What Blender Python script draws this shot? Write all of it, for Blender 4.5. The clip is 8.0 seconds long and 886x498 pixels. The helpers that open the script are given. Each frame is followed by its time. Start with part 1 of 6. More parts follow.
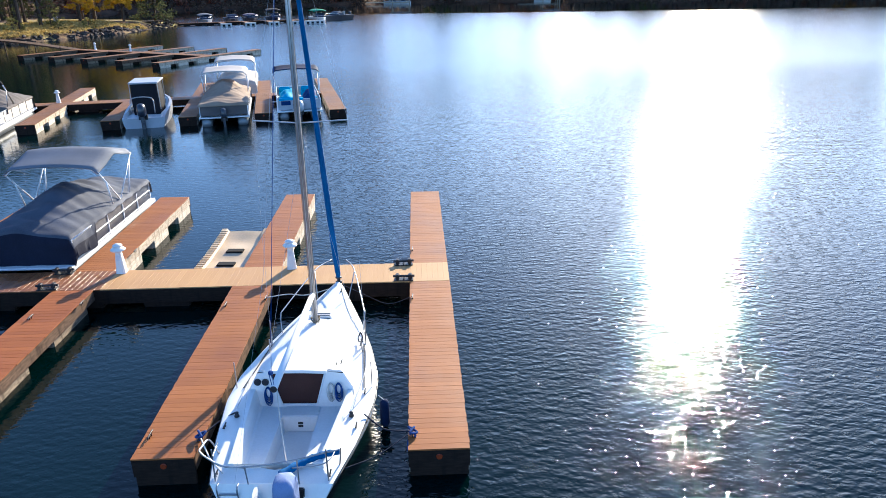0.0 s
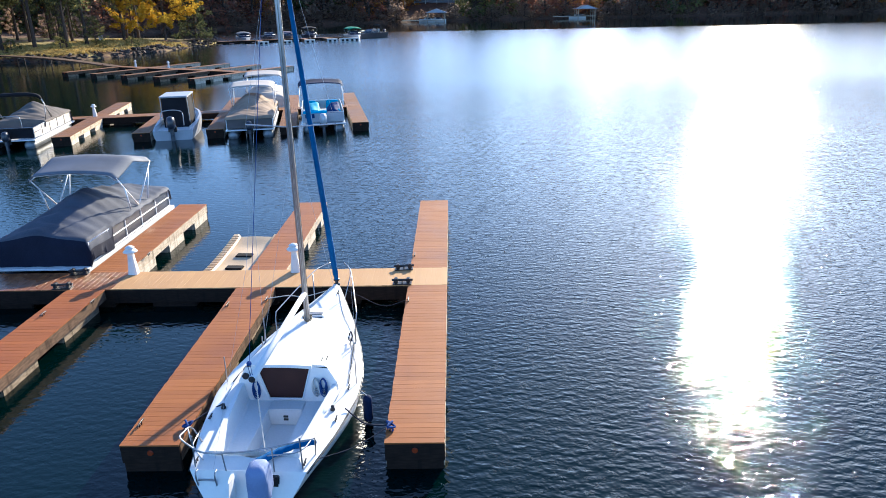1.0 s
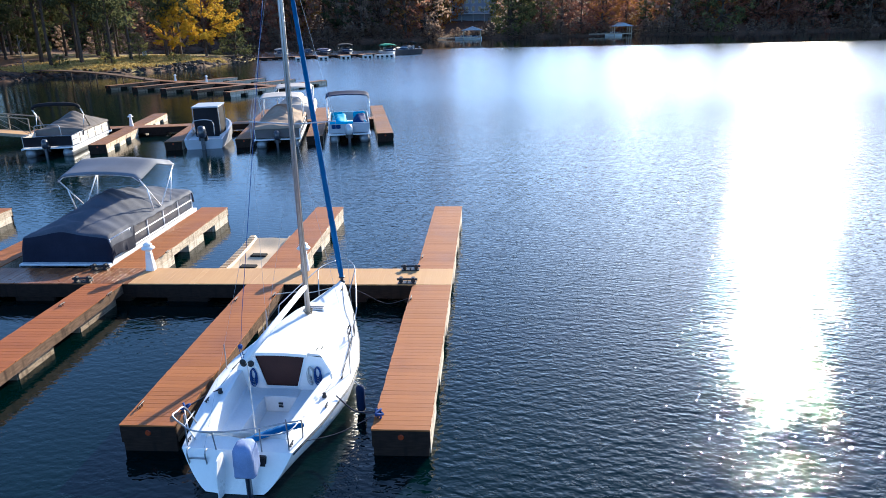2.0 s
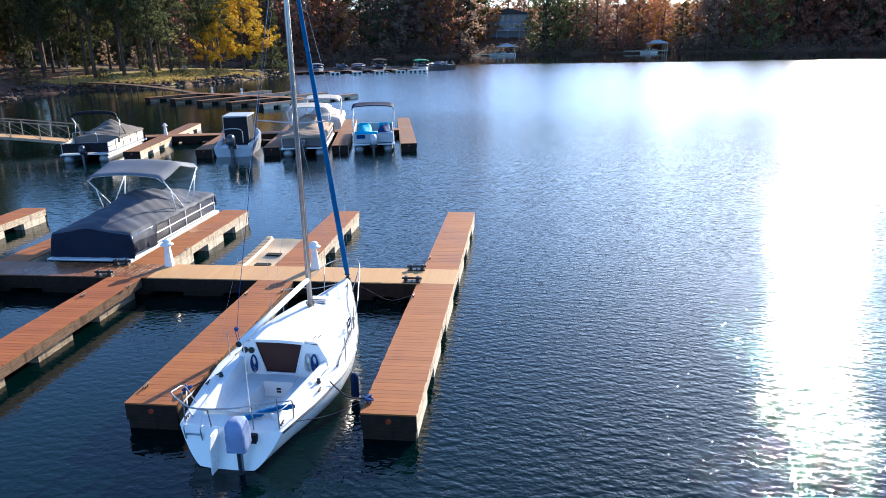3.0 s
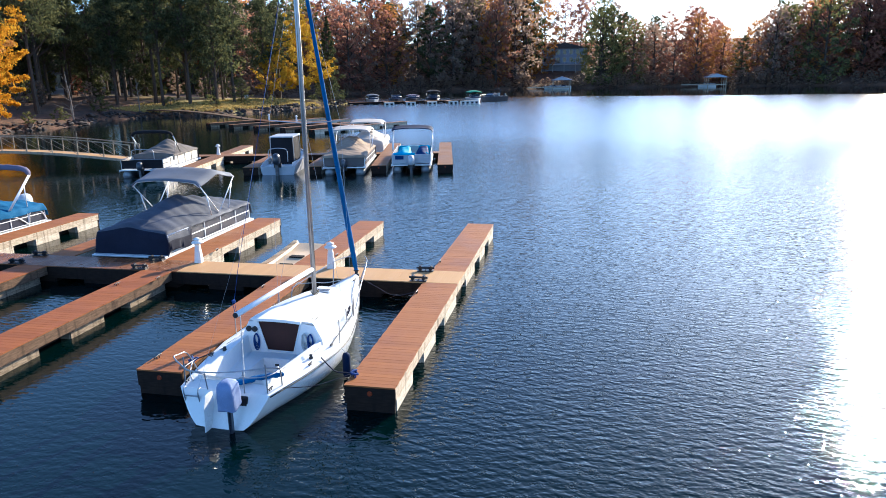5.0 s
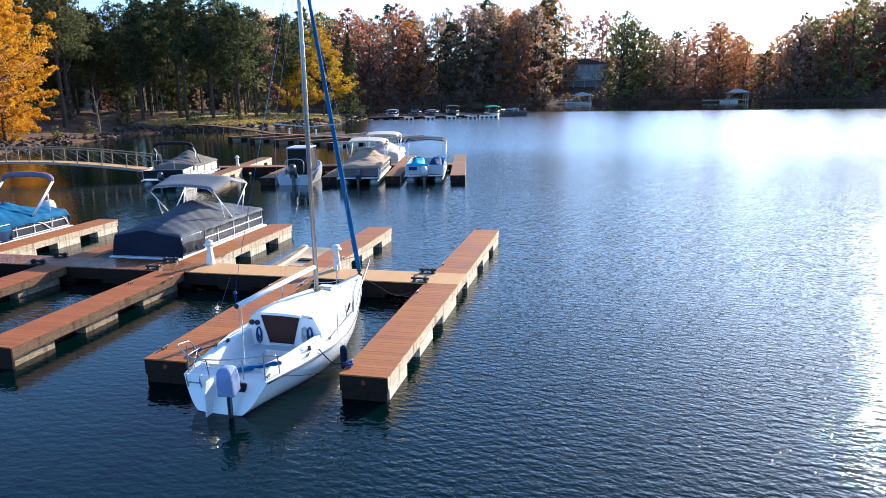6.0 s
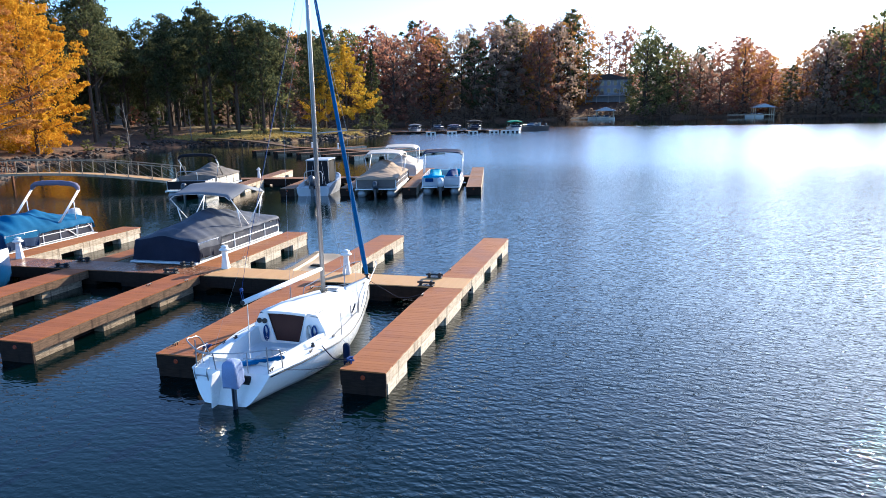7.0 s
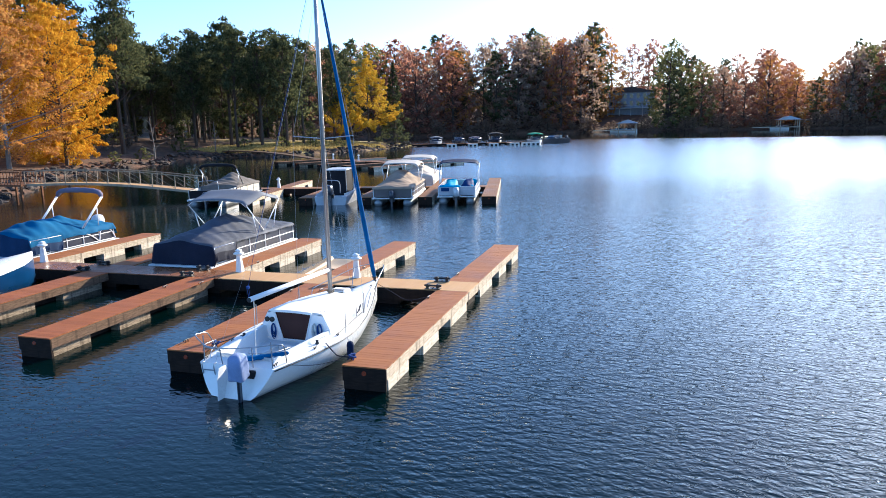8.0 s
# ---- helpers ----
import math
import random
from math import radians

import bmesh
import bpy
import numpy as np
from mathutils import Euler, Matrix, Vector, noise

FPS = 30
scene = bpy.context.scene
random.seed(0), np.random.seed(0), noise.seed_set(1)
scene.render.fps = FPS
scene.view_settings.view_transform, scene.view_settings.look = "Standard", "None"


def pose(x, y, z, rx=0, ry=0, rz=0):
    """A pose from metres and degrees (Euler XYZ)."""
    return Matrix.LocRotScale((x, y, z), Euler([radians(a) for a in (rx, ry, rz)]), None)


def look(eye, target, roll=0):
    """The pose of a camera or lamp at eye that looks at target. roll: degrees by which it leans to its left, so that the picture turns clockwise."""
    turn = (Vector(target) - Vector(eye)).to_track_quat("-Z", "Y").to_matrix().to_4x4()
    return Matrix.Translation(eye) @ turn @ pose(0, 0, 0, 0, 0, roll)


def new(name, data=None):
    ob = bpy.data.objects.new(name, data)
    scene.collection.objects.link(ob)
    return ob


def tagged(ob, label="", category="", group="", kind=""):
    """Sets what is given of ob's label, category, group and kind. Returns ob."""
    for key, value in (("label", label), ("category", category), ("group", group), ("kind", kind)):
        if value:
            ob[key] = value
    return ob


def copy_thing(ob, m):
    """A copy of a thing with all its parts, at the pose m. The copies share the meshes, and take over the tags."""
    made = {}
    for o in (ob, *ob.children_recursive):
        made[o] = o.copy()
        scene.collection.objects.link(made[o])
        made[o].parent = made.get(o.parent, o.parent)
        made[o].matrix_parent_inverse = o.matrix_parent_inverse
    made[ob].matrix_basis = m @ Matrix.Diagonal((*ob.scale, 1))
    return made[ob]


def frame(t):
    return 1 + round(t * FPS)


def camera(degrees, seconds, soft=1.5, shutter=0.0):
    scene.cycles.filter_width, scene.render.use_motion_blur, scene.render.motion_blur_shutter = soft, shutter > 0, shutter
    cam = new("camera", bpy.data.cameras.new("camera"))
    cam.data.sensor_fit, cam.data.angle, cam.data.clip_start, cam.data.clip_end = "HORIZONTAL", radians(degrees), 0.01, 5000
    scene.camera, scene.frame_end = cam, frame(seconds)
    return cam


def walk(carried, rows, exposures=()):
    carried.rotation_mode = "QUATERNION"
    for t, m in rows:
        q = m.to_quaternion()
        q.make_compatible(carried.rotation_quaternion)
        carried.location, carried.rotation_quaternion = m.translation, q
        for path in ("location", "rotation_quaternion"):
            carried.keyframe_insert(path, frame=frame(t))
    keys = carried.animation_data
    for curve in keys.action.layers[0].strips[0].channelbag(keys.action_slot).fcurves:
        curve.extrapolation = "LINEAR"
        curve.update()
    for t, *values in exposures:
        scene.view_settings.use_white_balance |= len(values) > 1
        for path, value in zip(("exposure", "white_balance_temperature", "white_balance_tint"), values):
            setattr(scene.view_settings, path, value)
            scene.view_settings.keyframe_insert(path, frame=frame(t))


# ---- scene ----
cam = camera(65.2, 8.0, soft=0.8)
PATH = [
    (0, (-0.738, -9.235, 7.503), (-0.67, -7.372, 6.78), -0.7),
    (0.5, (-0.27, -9.42, 7.422), (-0.252, -7.547, 6.722), -0.9),
    (1, (0.207, -9.648, 7.329), (0.174, -7.766, 6.651), -1.2),
    (1.5, (0.609, -9.819, 7.169), (0.526, -7.93, 6.515), -1.3),
    (3, (1.793, -10.56, 6.761), (1.566, -8.661, 6.176), -1.1),
    (3.5, (2.221, -10.772, 6.626), (1.949, -8.872, 6.063), -1.1),
    (4, (2.602, -11.011, 6.466), (2.287, -9.111, 5.926), -1.2),
    (4.5, (2.957, -11.255, 6.321), (2.604, -9.355, 5.805), -1.0),
    (6, (4.003, -12.014, 5.917), (3.556, -10.117, 5.469), -1.0),
    (6.5, (4.351, -12.257, 5.828), (3.87, -10.363, 5.402), -1.0),
    (7, (4.649, -12.428, 5.719), (4.134, -10.538, 5.315), -1.1),
    (7.5, (4.949, -12.59, 5.617), (4.402, -10.705, 5.232), -1.1),
    (8, (5.231, -12.726, 5.519), (4.652, -10.847, 5.153), -1.2),
]
walk(cam, [(t, look(eye, target, roll)) for t, eye, target, roll in PATH], [(0, 1.24, 5550, 7), (8, 1.24, 5550, 7)])

# ---- world, sun ----
WATER = -0.08
DECK = 0.45
SUN_AZ, SUN_EL = 23.5, 22.0

world = bpy.data.worlds.new("sky")
scene.world = world
world.use_nodes = True
wn = world.node_tree
wn.nodes.clear()
sky = wn.nodes.new("ShaderNodeTexSky")
sky.sky_type = "NISHITA"
sky.sun_disc = False
sky.sun_elevation = radians(SUN_EL)
sky.sun_rotation = radians(SUN_AZ)
sky.air_density, sky.dust_density, sky.ozone_density = 0.82, 0.65, 4.2
wbg = wn.nodes.new("ShaderNodeBackground")
wbg.inputs["Strength"].default_value = 0.138
wout = wn.nodes.new("ShaderNodeOutputWorld")
wn.links.new(sky.outputs[0], wbg.inputs[0])
wn.links.new(wbg.outputs[0], wout.inputs[0])

sun_data = bpy.data.lights.new("sun", "SUN")
sun_data.energy, sun_data.angle, sun_data.color = 5.0, radians(0.53), (1.0, 0.81, 0.57)
sun = new("sun", sun_data)
_a, _e = radians(SUN_AZ), radians(SUN_EL)
SUN_DIR = Vector((math.sin(_a) * math.cos(_e), math.cos(_a) * math.cos(_e), math.sin(_e)))
sun.matrix_world = look(SUN_DIR * 60, (0, 0, 0))


# ---- materials ----
class Nodes:
    """A material's node tree with short calls."""

    def __init__(self, name):
        self.mat = bpy.data.materials.new(name)
        self.mat.use_nodes = True
        self.tree = self.mat.node_tree
        self.tree.nodes.clear()
        self.out = self.add("ShaderNodeOutputMaterial")

    def add(self, kind, **inputs):
        n = self.tree.nodes.new(kind)
        for k, v in inputs.items():
            self.put(n, k.replace("_", " "), v)
        return n

    def put(self, n, key, v):
        if isinstance(v, bpy.types.NodeSocket):
            self.tree.links.new(v, n.inputs[key])
        else:
            n.inputs[key].default_value = v

    def coords(self, which="Object", scale=(1, 1, 1), rot=0.0):
        tc = self.add("ShaderNodeTexCoord")
        mp = self.add("ShaderNodeMapping")
        mp.inputs["Scale"].default_value = scale
        mp.inputs["Rotation"].default_value = (0, 0, rot)
        self.tree.links.new(tc.outputs[which], mp.inputs["Vector"])
        return mp.outputs[0]

    def world_coords(self, scale=(1, 1, 1), rot=0.0):
        g = self.add("ShaderNodeNewGeometry")
        mp = self.add("ShaderNodeMapping")
        mp.inputs["Scale"].default_value = scale
        mp.inputs["Rotation"].default_value = (0, 0, rot)
        self.tree.links.new(g.outputs["Position"], mp.inputs["Vector"])
        return mp.outputs[0]

    def noise(self, vec, scale, detail=3.0, rough=0.55, distort=0.0):
        n = self.add("ShaderNodeTexNoise", Scale=scale, Detail=detail, Roughness=rough, Distortion=distort)
        self.tree.links.new(vec, n.inputs["Vector"])
        return n.outputs["Fac"]

    def ramp(self, fac, *stops):
        r = self.add("ShaderNodeValToRGB")
        els = r.color_ramp.elements
        while len(els) < len(stops):
            els.new(0.5)
        for e, (p, c) in zip(els, stops):
            e.position = p
            e.color = (*c, 1) if len(c) == 3 else c
        self.tree.links.new(fac, r.inputs["Fac"])
        return r.outputs["Color"]

    def mix(self, fac, a, b, mode="MIX"):
        m = self.add("ShaderNodeMix")
        m.data_type, m.blend_type = "RGBA", mode
        for i, v in ((0, fac), (6, a), (7, b)):
            if isinstance(v, bpy.types.NodeSocket):
                self.tree.links.new(v, m.inputs[i])
            elif i == 0:
                m.inputs[0].default_value = v
            else:
                m.inputs[i].default_value = (*v, 1)
        return m.outputs[2]

    def math(self, op, a, b=0.0):
        m = self.add("ShaderNodeMath")
        m.operation = op
        for i, v in enumerate((a, b)):
            if isinstance(v, bpy.types.NodeSocket):
                self.tree.links.new(v, m.inputs[i])
            else:
                m.inputs[i].default_value = v
        return m.outputs[0]

    def span(self, v, a, b, c=0.0, d=1.0):
        m = self.add("ShaderNodeMapRange")
        for k, x in (("From Min", a), ("From Max", b), ("To Min", c), ("To Max", d)):
            m.inputs[k].default_value = x
        self.tree.links.new(v, m.inputs["Value"])
        return m.outputs[0]

    def bump(self, height, distance, strength=1.0):
        b = self.add("ShaderNodeBump", Strength=strength, Distance=distance)
        self.tree.links.new(height, b.inputs["Height"])
        return b.outputs[0]

    def surface(self, **inputs):
        p = self.add("ShaderNodeBsdfPrincipled")
        for k, v in inputs.items():
            if isinstance(v, tuple) and len(v) == 3 and "Color" in k:
                v = (*v, 1)
            self.put(p, k.replace("_", " "), v)
        self.tree.links.new(p.outputs[0], self.out.inputs[0])
        return p

    def rand(self):
        return self.add("ShaderNodeObjectInfo").outputs["Random"]

    def island(self):
        return self.add("ShaderNodeNewGeometry").outputs["Random Per Island"]


def plain(name, color, rough=0.5, metal=0.0, grain=0.12, scale=6.0, relief=0.0, coat=0.0):
    """A painted, moulded or woven surface with slight mottling at two scales."""
    n = Nodes(name)
    co = n.coords("Object")
    big, fine = n.noise(co, scale * 0.25, 3), n.noise(co, scale * 8, 2)
    f = n.math("ADD", n.math("MULTIPLY", big, 0.7), n.math("MULTIPLY", fine, 0.3))
    lo = tuple(c * (1 - grain * 1.6) for c in color)
    hi = tuple(min(1.0, c * (1 + grain)) for c in color)
    args = dict(Specular_IOR_Level=0.5 if rough < 0.6 else 0.2, Base_Color=n.ramp(f, (0.3, lo), (0.7, hi)), Roughness=n.span(f, 0.3, 0.7, rough * 1.12, rough * 0.88), Metallic=metal)
    if coat:
        args["Coat_Weight"] = coat
    if relief:
        args["Normal"] = n.bump(f, relief)
    n.surface(**args)
    return n.mat


def board_material(name, dark, light, stain, along, rnd="object", wet=False):
    """Composite deck boards: lengthwise grain, per-board tone, foot-worn and damp patches."""
    n = Nodes(name)
    stretch = (2.0, 40, 10) if along == "x" else (40, 2.0, 10)
    co = n.coords("Object", stretch)
    grain = n.noise(co, 1.6, 4, 0.6)
    wc = n.world_coords()
    patch = n.noise(wc, 0.55, 4, 0.6)
    tone = n.rand() if rnd == "object" else n.island()
    mixv = n.math("ADD", n.math("MULTIPLY", tone, 0.34), n.math("MULTIPLY", grain, 0.66))
    col = n.ramp(mixv, (0.2, dark), (0.8, light))
    col = n.mix(n.span(patch, 0.5, 0.75, 0.0, 0.55), col, stain)
    n.surface(Base_Color=col, Specular_IOR_Level=0.5 if wet else 0.3, Roughness=n.span(patch, 0.38, 0.6, 0.5, 0.16) if wet else n.span(patch, 0.4, 0.7, 0.68, 0.5), Normal=n.bump(grain, 0.004))
    return n.mat


M_BOARD = board_material("deck_board_brown", (0.25, 0.085, 0.022), (0.36, 0.128, 0.034), (0.20, 0.066, 0.018), "x")
M_BOARD_RED = board_material("deck_board_russet", (0.22, 0.065, 0.016), (0.34, 0.106, 0.027), (0.14, 0.041, 0.012), "x")
M_BOARD_TAN = board_material("deck_board_tan", (0.47, 0.265, 0.11), (0.52, 0.305, 0.13), (0.42, 0.225, 0.09), "y")
M_BOARD_BROWN_Y = board_material("deck_board_walk", (0.16, 0.062, 0.024), (0.27, 0.108, 0.038), (0.11, 0.044, 0.018), "y", wet=True)
M_BOARD_FAR = board_material("deck_board_distant", (0.17, 0.073, 0.025), (0.29, 0.128, 0.043), (0.12, 0.055, 0.022), "x", "island")


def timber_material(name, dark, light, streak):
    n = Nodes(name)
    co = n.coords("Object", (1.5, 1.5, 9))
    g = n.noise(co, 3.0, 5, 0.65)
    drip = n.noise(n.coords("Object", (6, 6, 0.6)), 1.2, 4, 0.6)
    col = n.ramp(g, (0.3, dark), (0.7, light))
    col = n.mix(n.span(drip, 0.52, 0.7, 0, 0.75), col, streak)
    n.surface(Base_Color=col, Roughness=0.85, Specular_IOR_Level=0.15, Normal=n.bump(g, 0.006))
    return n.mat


M_FASCIA = timber_material("weathered_timber", (0.33, 0.25, 0.165), (0.68, 0.57, 0.43), (0.10, 0.065, 0.04))
# dark brown taken down to near black: the docks' shade is in the colour
M_ENDBOARD = timber_material("dark_timber_with_shade", (0.014, 0.009, 0.007), (0.032, 0.02, 0.014), (0.009, 0.007, 0.006))
M_FLOAT = timber_material("stained_float", (0.42, 0.34, 0.24), (0.80, 0.70, 0.56), (0.11, 0.075, 0.045))
M_FASCIA_OLD = timber_material("old_grey_brown_timber", (0.075, 0.045, 0.028), (0.19, 0.12, 0.075), (0.03, 0.018, 0.012))
M_FLOAT_OLD = timber_material("old_stained_float", (0.12, 0.085, 0.055), (0.40, 0.31, 0.21), (0.04, 0.027, 0.02))
M_BLACK = plain("black_rubber", (0.015, 0.015, 0.017), 0.55)
M_CASTING = plain("black_iron", (0.025, 0.025, 0.028), 0.4, 0.3)
M_WHITE = plain("white_gelcoat", (0.80, 0.80, 0.79), 0.28, grain=0.05, scale=2.0, coat=0.3)
M_DECKWHITE = plain("nonskid_deck_white", (0.78, 0.78, 0.76), 0.5, grain=0.06, scale=5.0, relief=0.002)
M_COCKPIT = plain("cockpit_grey_white", (0.70, 0.72, 0.73), 0.45, grain=0.08, scale=3.0)
M_PLASTIC = plain("white_plastic", (0.78, 0.77, 0.74), 0.4, grain=0.06)
M_ALU = plain("aluminium", (0.44, 0.43, 0.43), 0.42, 0.6, grain=0.1)
M_STEEL = plain("stainless_tube", (0.36, 0.37, 0.39), 0.3, 0.9, grain=0.06)
M_WHITETUBE = plain("white_tube", (0.82, 0.82, 0.82), 0.3, grain=0.04)
M_BLUE = plain("blue_canvas", (0.010, 0.108, 0.29), 0.85, grain=0.2, scale=5, relief=0.01)
M_NAVY = plain("navy_canvas", (0.007, 0.019, 0.062), 0.8, grain=0.25, scale=4, relief=0.008)
M_SLATE = plain("slate_canvas", (0.082, 0.090, 0.116), 0.72, grain=0.22, scale=4, relief=0.01)
M_SLATE_TOP = plain("grey_bimini_canvas", (0.17, 0.18, 0.205), 0.8, grain=0.12, scale=4, relief=0.005)
M_BRIGHTBLUE = plain("bright_blue_canvas", (0.004, 0.10, 0.225), 0.85, grain=0.2, scale=4, relief=0.01)
M_CYAN = plain("cyan_vinyl", (0.0, 0.37, 0.64), 0.65, grain=0.15)
M_BEIGE = plain("beige_canvas", (0.33, 0.245, 0.18), 0.85, grain=0.2, scale=4, relief=0.012)
M_CREAM = plain("cream_canvas", (0.52, 0.47, 0.42), 0.8, grain=0.1, scale=4, relief=0.006)
M_CHARCOAL = plain("charcoal_canvas", (0.035, 0.035, 0.042), 0.85, grain=0.2, scale=4, relief=0.008)
M_PANEL_DARK = plain("dark_side_panel", (0.022, 0.027, 0.047), 0.35, grain=0.1)
M_PANEL_TAN = plain("tan_side_panel", (0.50, 0.46, 0.40), 0.4, grain=0.08)
M_PANEL_GREY = plain("grey_side_panel", (0.42, 0.43, 0.46), 0.4, grain=0.08)
M_COWL = plain("dark_outboard_cowl", (0.03, 0.035, 0.05), 0.3, grain=0.1, coat=0.4)
M_COWL_LIGHT = plain("silver_outboard_cowl", (0.55, 0.56, 0.58), 0.3, 0.2, grain=0.08)
M_PALEBLUE = plain("faded_blue_cover", (0.23, 0.29, 0.47), 0.75, grain=0.2, scale=9, relief=0.015)
M_BROWN_ACRYLIC = plain("smoked_acrylic", (0.05, 0.02, 0.016), 0.6, grain=0.15)
M_ROPE_W = plain("white_rope", (0.62, 0.6, 0.56), 0.9, grain=0.2, scale=30)
M_ROPE_B = plain("blue_rope", (0.03, 0.07, 0.22), 0.9, grain=0.25, scale=30)
M_ROPE_TAN = plain("tan_rope", (0.20, 0.17, 0.12), 0.9, grain=0.25, scale=30)
M_ROPE_D = plain("dark_rope", (0.035, 0.035, 0.05), 0.9, grain=0.25, scale=30)
M_ORANGE = plain("orange_reflector", (0.24, 0.04, 0.012), 0.25, grain=0.1)
M_DARKHOLE = plain("dark_recess", (0.02, 0.018, 0.016), 0.8)
M_CREAMPLASTIC = plain("cream_float_plastic", (0.62, 0.46, 0.28), 0.55, grain=0.15, scale=3)
M_RAIL = plain("galvanised_steel", (0.26, 0.21, 0.15), 0.6, 0.05, grain=0.2)
M_GANGWAY = timber_material("pale_gangway_timber", (0.28, 0.21, 0.14), (0.47, 0.36, 0.25), (0.2, 0.14, 0.09))
M_PONTOON = plain("dull_aluminium_tube", (0.26, 0.27, 0.28), 0.5, 0.6, grain=0.2, scale=3)
M_PANEL_CREAM = plain("cream_side_panel", (0.70, 0.61, 0.49), 0.45, grain=0.08)
M_BLUEGEL = plain("blue_gelcoat", (0.004, 0.042, 0.13), 0.3, grain=0.08, coat=0.3)
M_TAUPE = plain("taupe_canvas", (0.15, 0.13, 0.115), 0.85, grain=0.2, scale=4, relief=0.008)
M_PANEL_TAUPE = plain("taupe_side_panel", (0.095, 0.08, 0.08), 0.4, grain=0.12)
M_INDIGO = plain("indigo_canvas", (0.007, 0.04, 0.15), 0.75, grain=0.2, scale=4, relief=0.01)
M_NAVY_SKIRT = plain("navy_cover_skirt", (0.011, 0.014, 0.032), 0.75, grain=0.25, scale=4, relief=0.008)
# darkened copy of the bright blue canvas, for the cover's shaded front and skirt
M_BLUE_SKIRT_SHADED = plain("shaded_blue_cover_skirt", (0.005, 0.03, 0.09), 0.75, grain=0.25, scale=4, relief=0.008)
M_BLACKCANVAS = plain("black_canvas", (0.014, 0.013, 0.016), 0.8, grain=0.2, scale=4, relief=0.006)
M_MAUVE = plain("faded_mauve_canvas", (0.15, 0.13, 0.18), 0.85, grain=0.15, scale=4, relief=0.006)
M_CONCRETE = plain("white_concrete_float", (0.66, 0.64, 0.60), 0.8, grain=0.15, scale=2)
M_WOODRAIL = timber_material("brown_deck_timber", (0.12, 0.05, 0.025), (0.24, 0.11, 0.055), (0.06, 0.03, 0.02))
M_GREEN = plain("green_canvas", (0.02, 0.28, 0.16), 0.7, grain=0.15)
M_SIDING = plain("white_siding", (0.62, 0.62, 0.62), 0.6, grain=0.08)
M_SIDING_BLUE = plain("grey_blue_siding", (0.30, 0.34, 0.40), 0.6, grain=0.1)
M_ROOF = plain("shingle_roof", (0.10, 0.09, 0.085), 0.9, grain=0.25)
M_BARK = timber_material("pine_bark", (0.055, 0.04, 0.03), (0.13, 0.095, 0.07), (0.03, 0.022, 0.018))
M_TWIG = timber_material("grey_twig", (0.16, 0.14, 0.12), (0.28, 0.25, 0.22), (0.1, 0.09, 0.08))


def glass_material():
    n = Nodes("window_glass")
    n.surface(Base_Color=(0.02, 0.025, 0.03), Roughness=0.05, IOR=1.5)
    return n.mat


M_GLASS = glass_material()


def leaf_material(name, *tones, glow=0.45):
    """Leaves: each clump of one tone between the given ones, letting light through."""
    n = Nodes(name)
    r = n.math("ADD", n.math("MULTIPLY", n.island(), 0.72), n.math("MULTIPLY", n.rand(), 0.28))
    k = len(tones) - 1
    col = n.ramp(r, *[(0.1 + 0.8 * i / k, c) for i, c in enumerate(tones)])
    d = n.add("ShaderNodeBsdfDiffuse", Color=col)
    t = n.add("ShaderNodeBsdfTranslucent", Color=col)
    m = n.add("ShaderNodeMixShader", Fac=glow)
    n.tree.links.new(d.outputs[0], m.inputs[1])
    n.tree.links.new(t.outputs[0], m.inputs[2])
    n.tree.links.new(m.outputs[0], n.out.inputs[0])
    return n.mat


M_LEAF_PINE = leaf_material("pine_needles", (0.045, 0.054, 0.028), (0.092, 0.102, 0.047), (0.17, 0.168, 0.075), glow=0.42)
M_LEAF_GOLD = leaf_material("golden_leaves", (0.46, 0.20, 0.02), (0.66, 0.35, 0.028), (0.78, 0.50, 0.045))
M_LEAF_YELLOW = leaf_material("yellow_leaves", (0.40, 0.22, 0.03), (0.62, 0.38, 0.035), (0.72, 0.50, 0.06))
M_LEAF_AMBER = leaf_material("amber_leaves", (0.37, 0.15, 0.042), (0.53, 0.245, 0.068), (0.66, 0.37, 0.11))
M_LEAF_RUST = leaf_material("rust_leaves", (0.27, 0.118, 0.085), (0.38, 0.17, 0.112), (0.46, 0.245, 0.145), glow=0.65)
M_LEAF_BROWN = leaf_material("brown_leaves", (0.24, 0.165, 0.13), (0.34, 0.24, 0.175), (0.43, 0.315, 0.215), glow=0.65)
M_LEAF_OLIVE = leaf_material("olive_leaves", (0.09, 0.10, 0.04), (0.18, 0.18, 0.07), (0.32, 0.27, 0.10), glow=0.5)
M_GRASS = leaf_material("dry_grass", (0.34, 0.24, 0.08), (0.52, 0.38, 0.13), (0.66, 0.50, 0.19), glow=0.3)


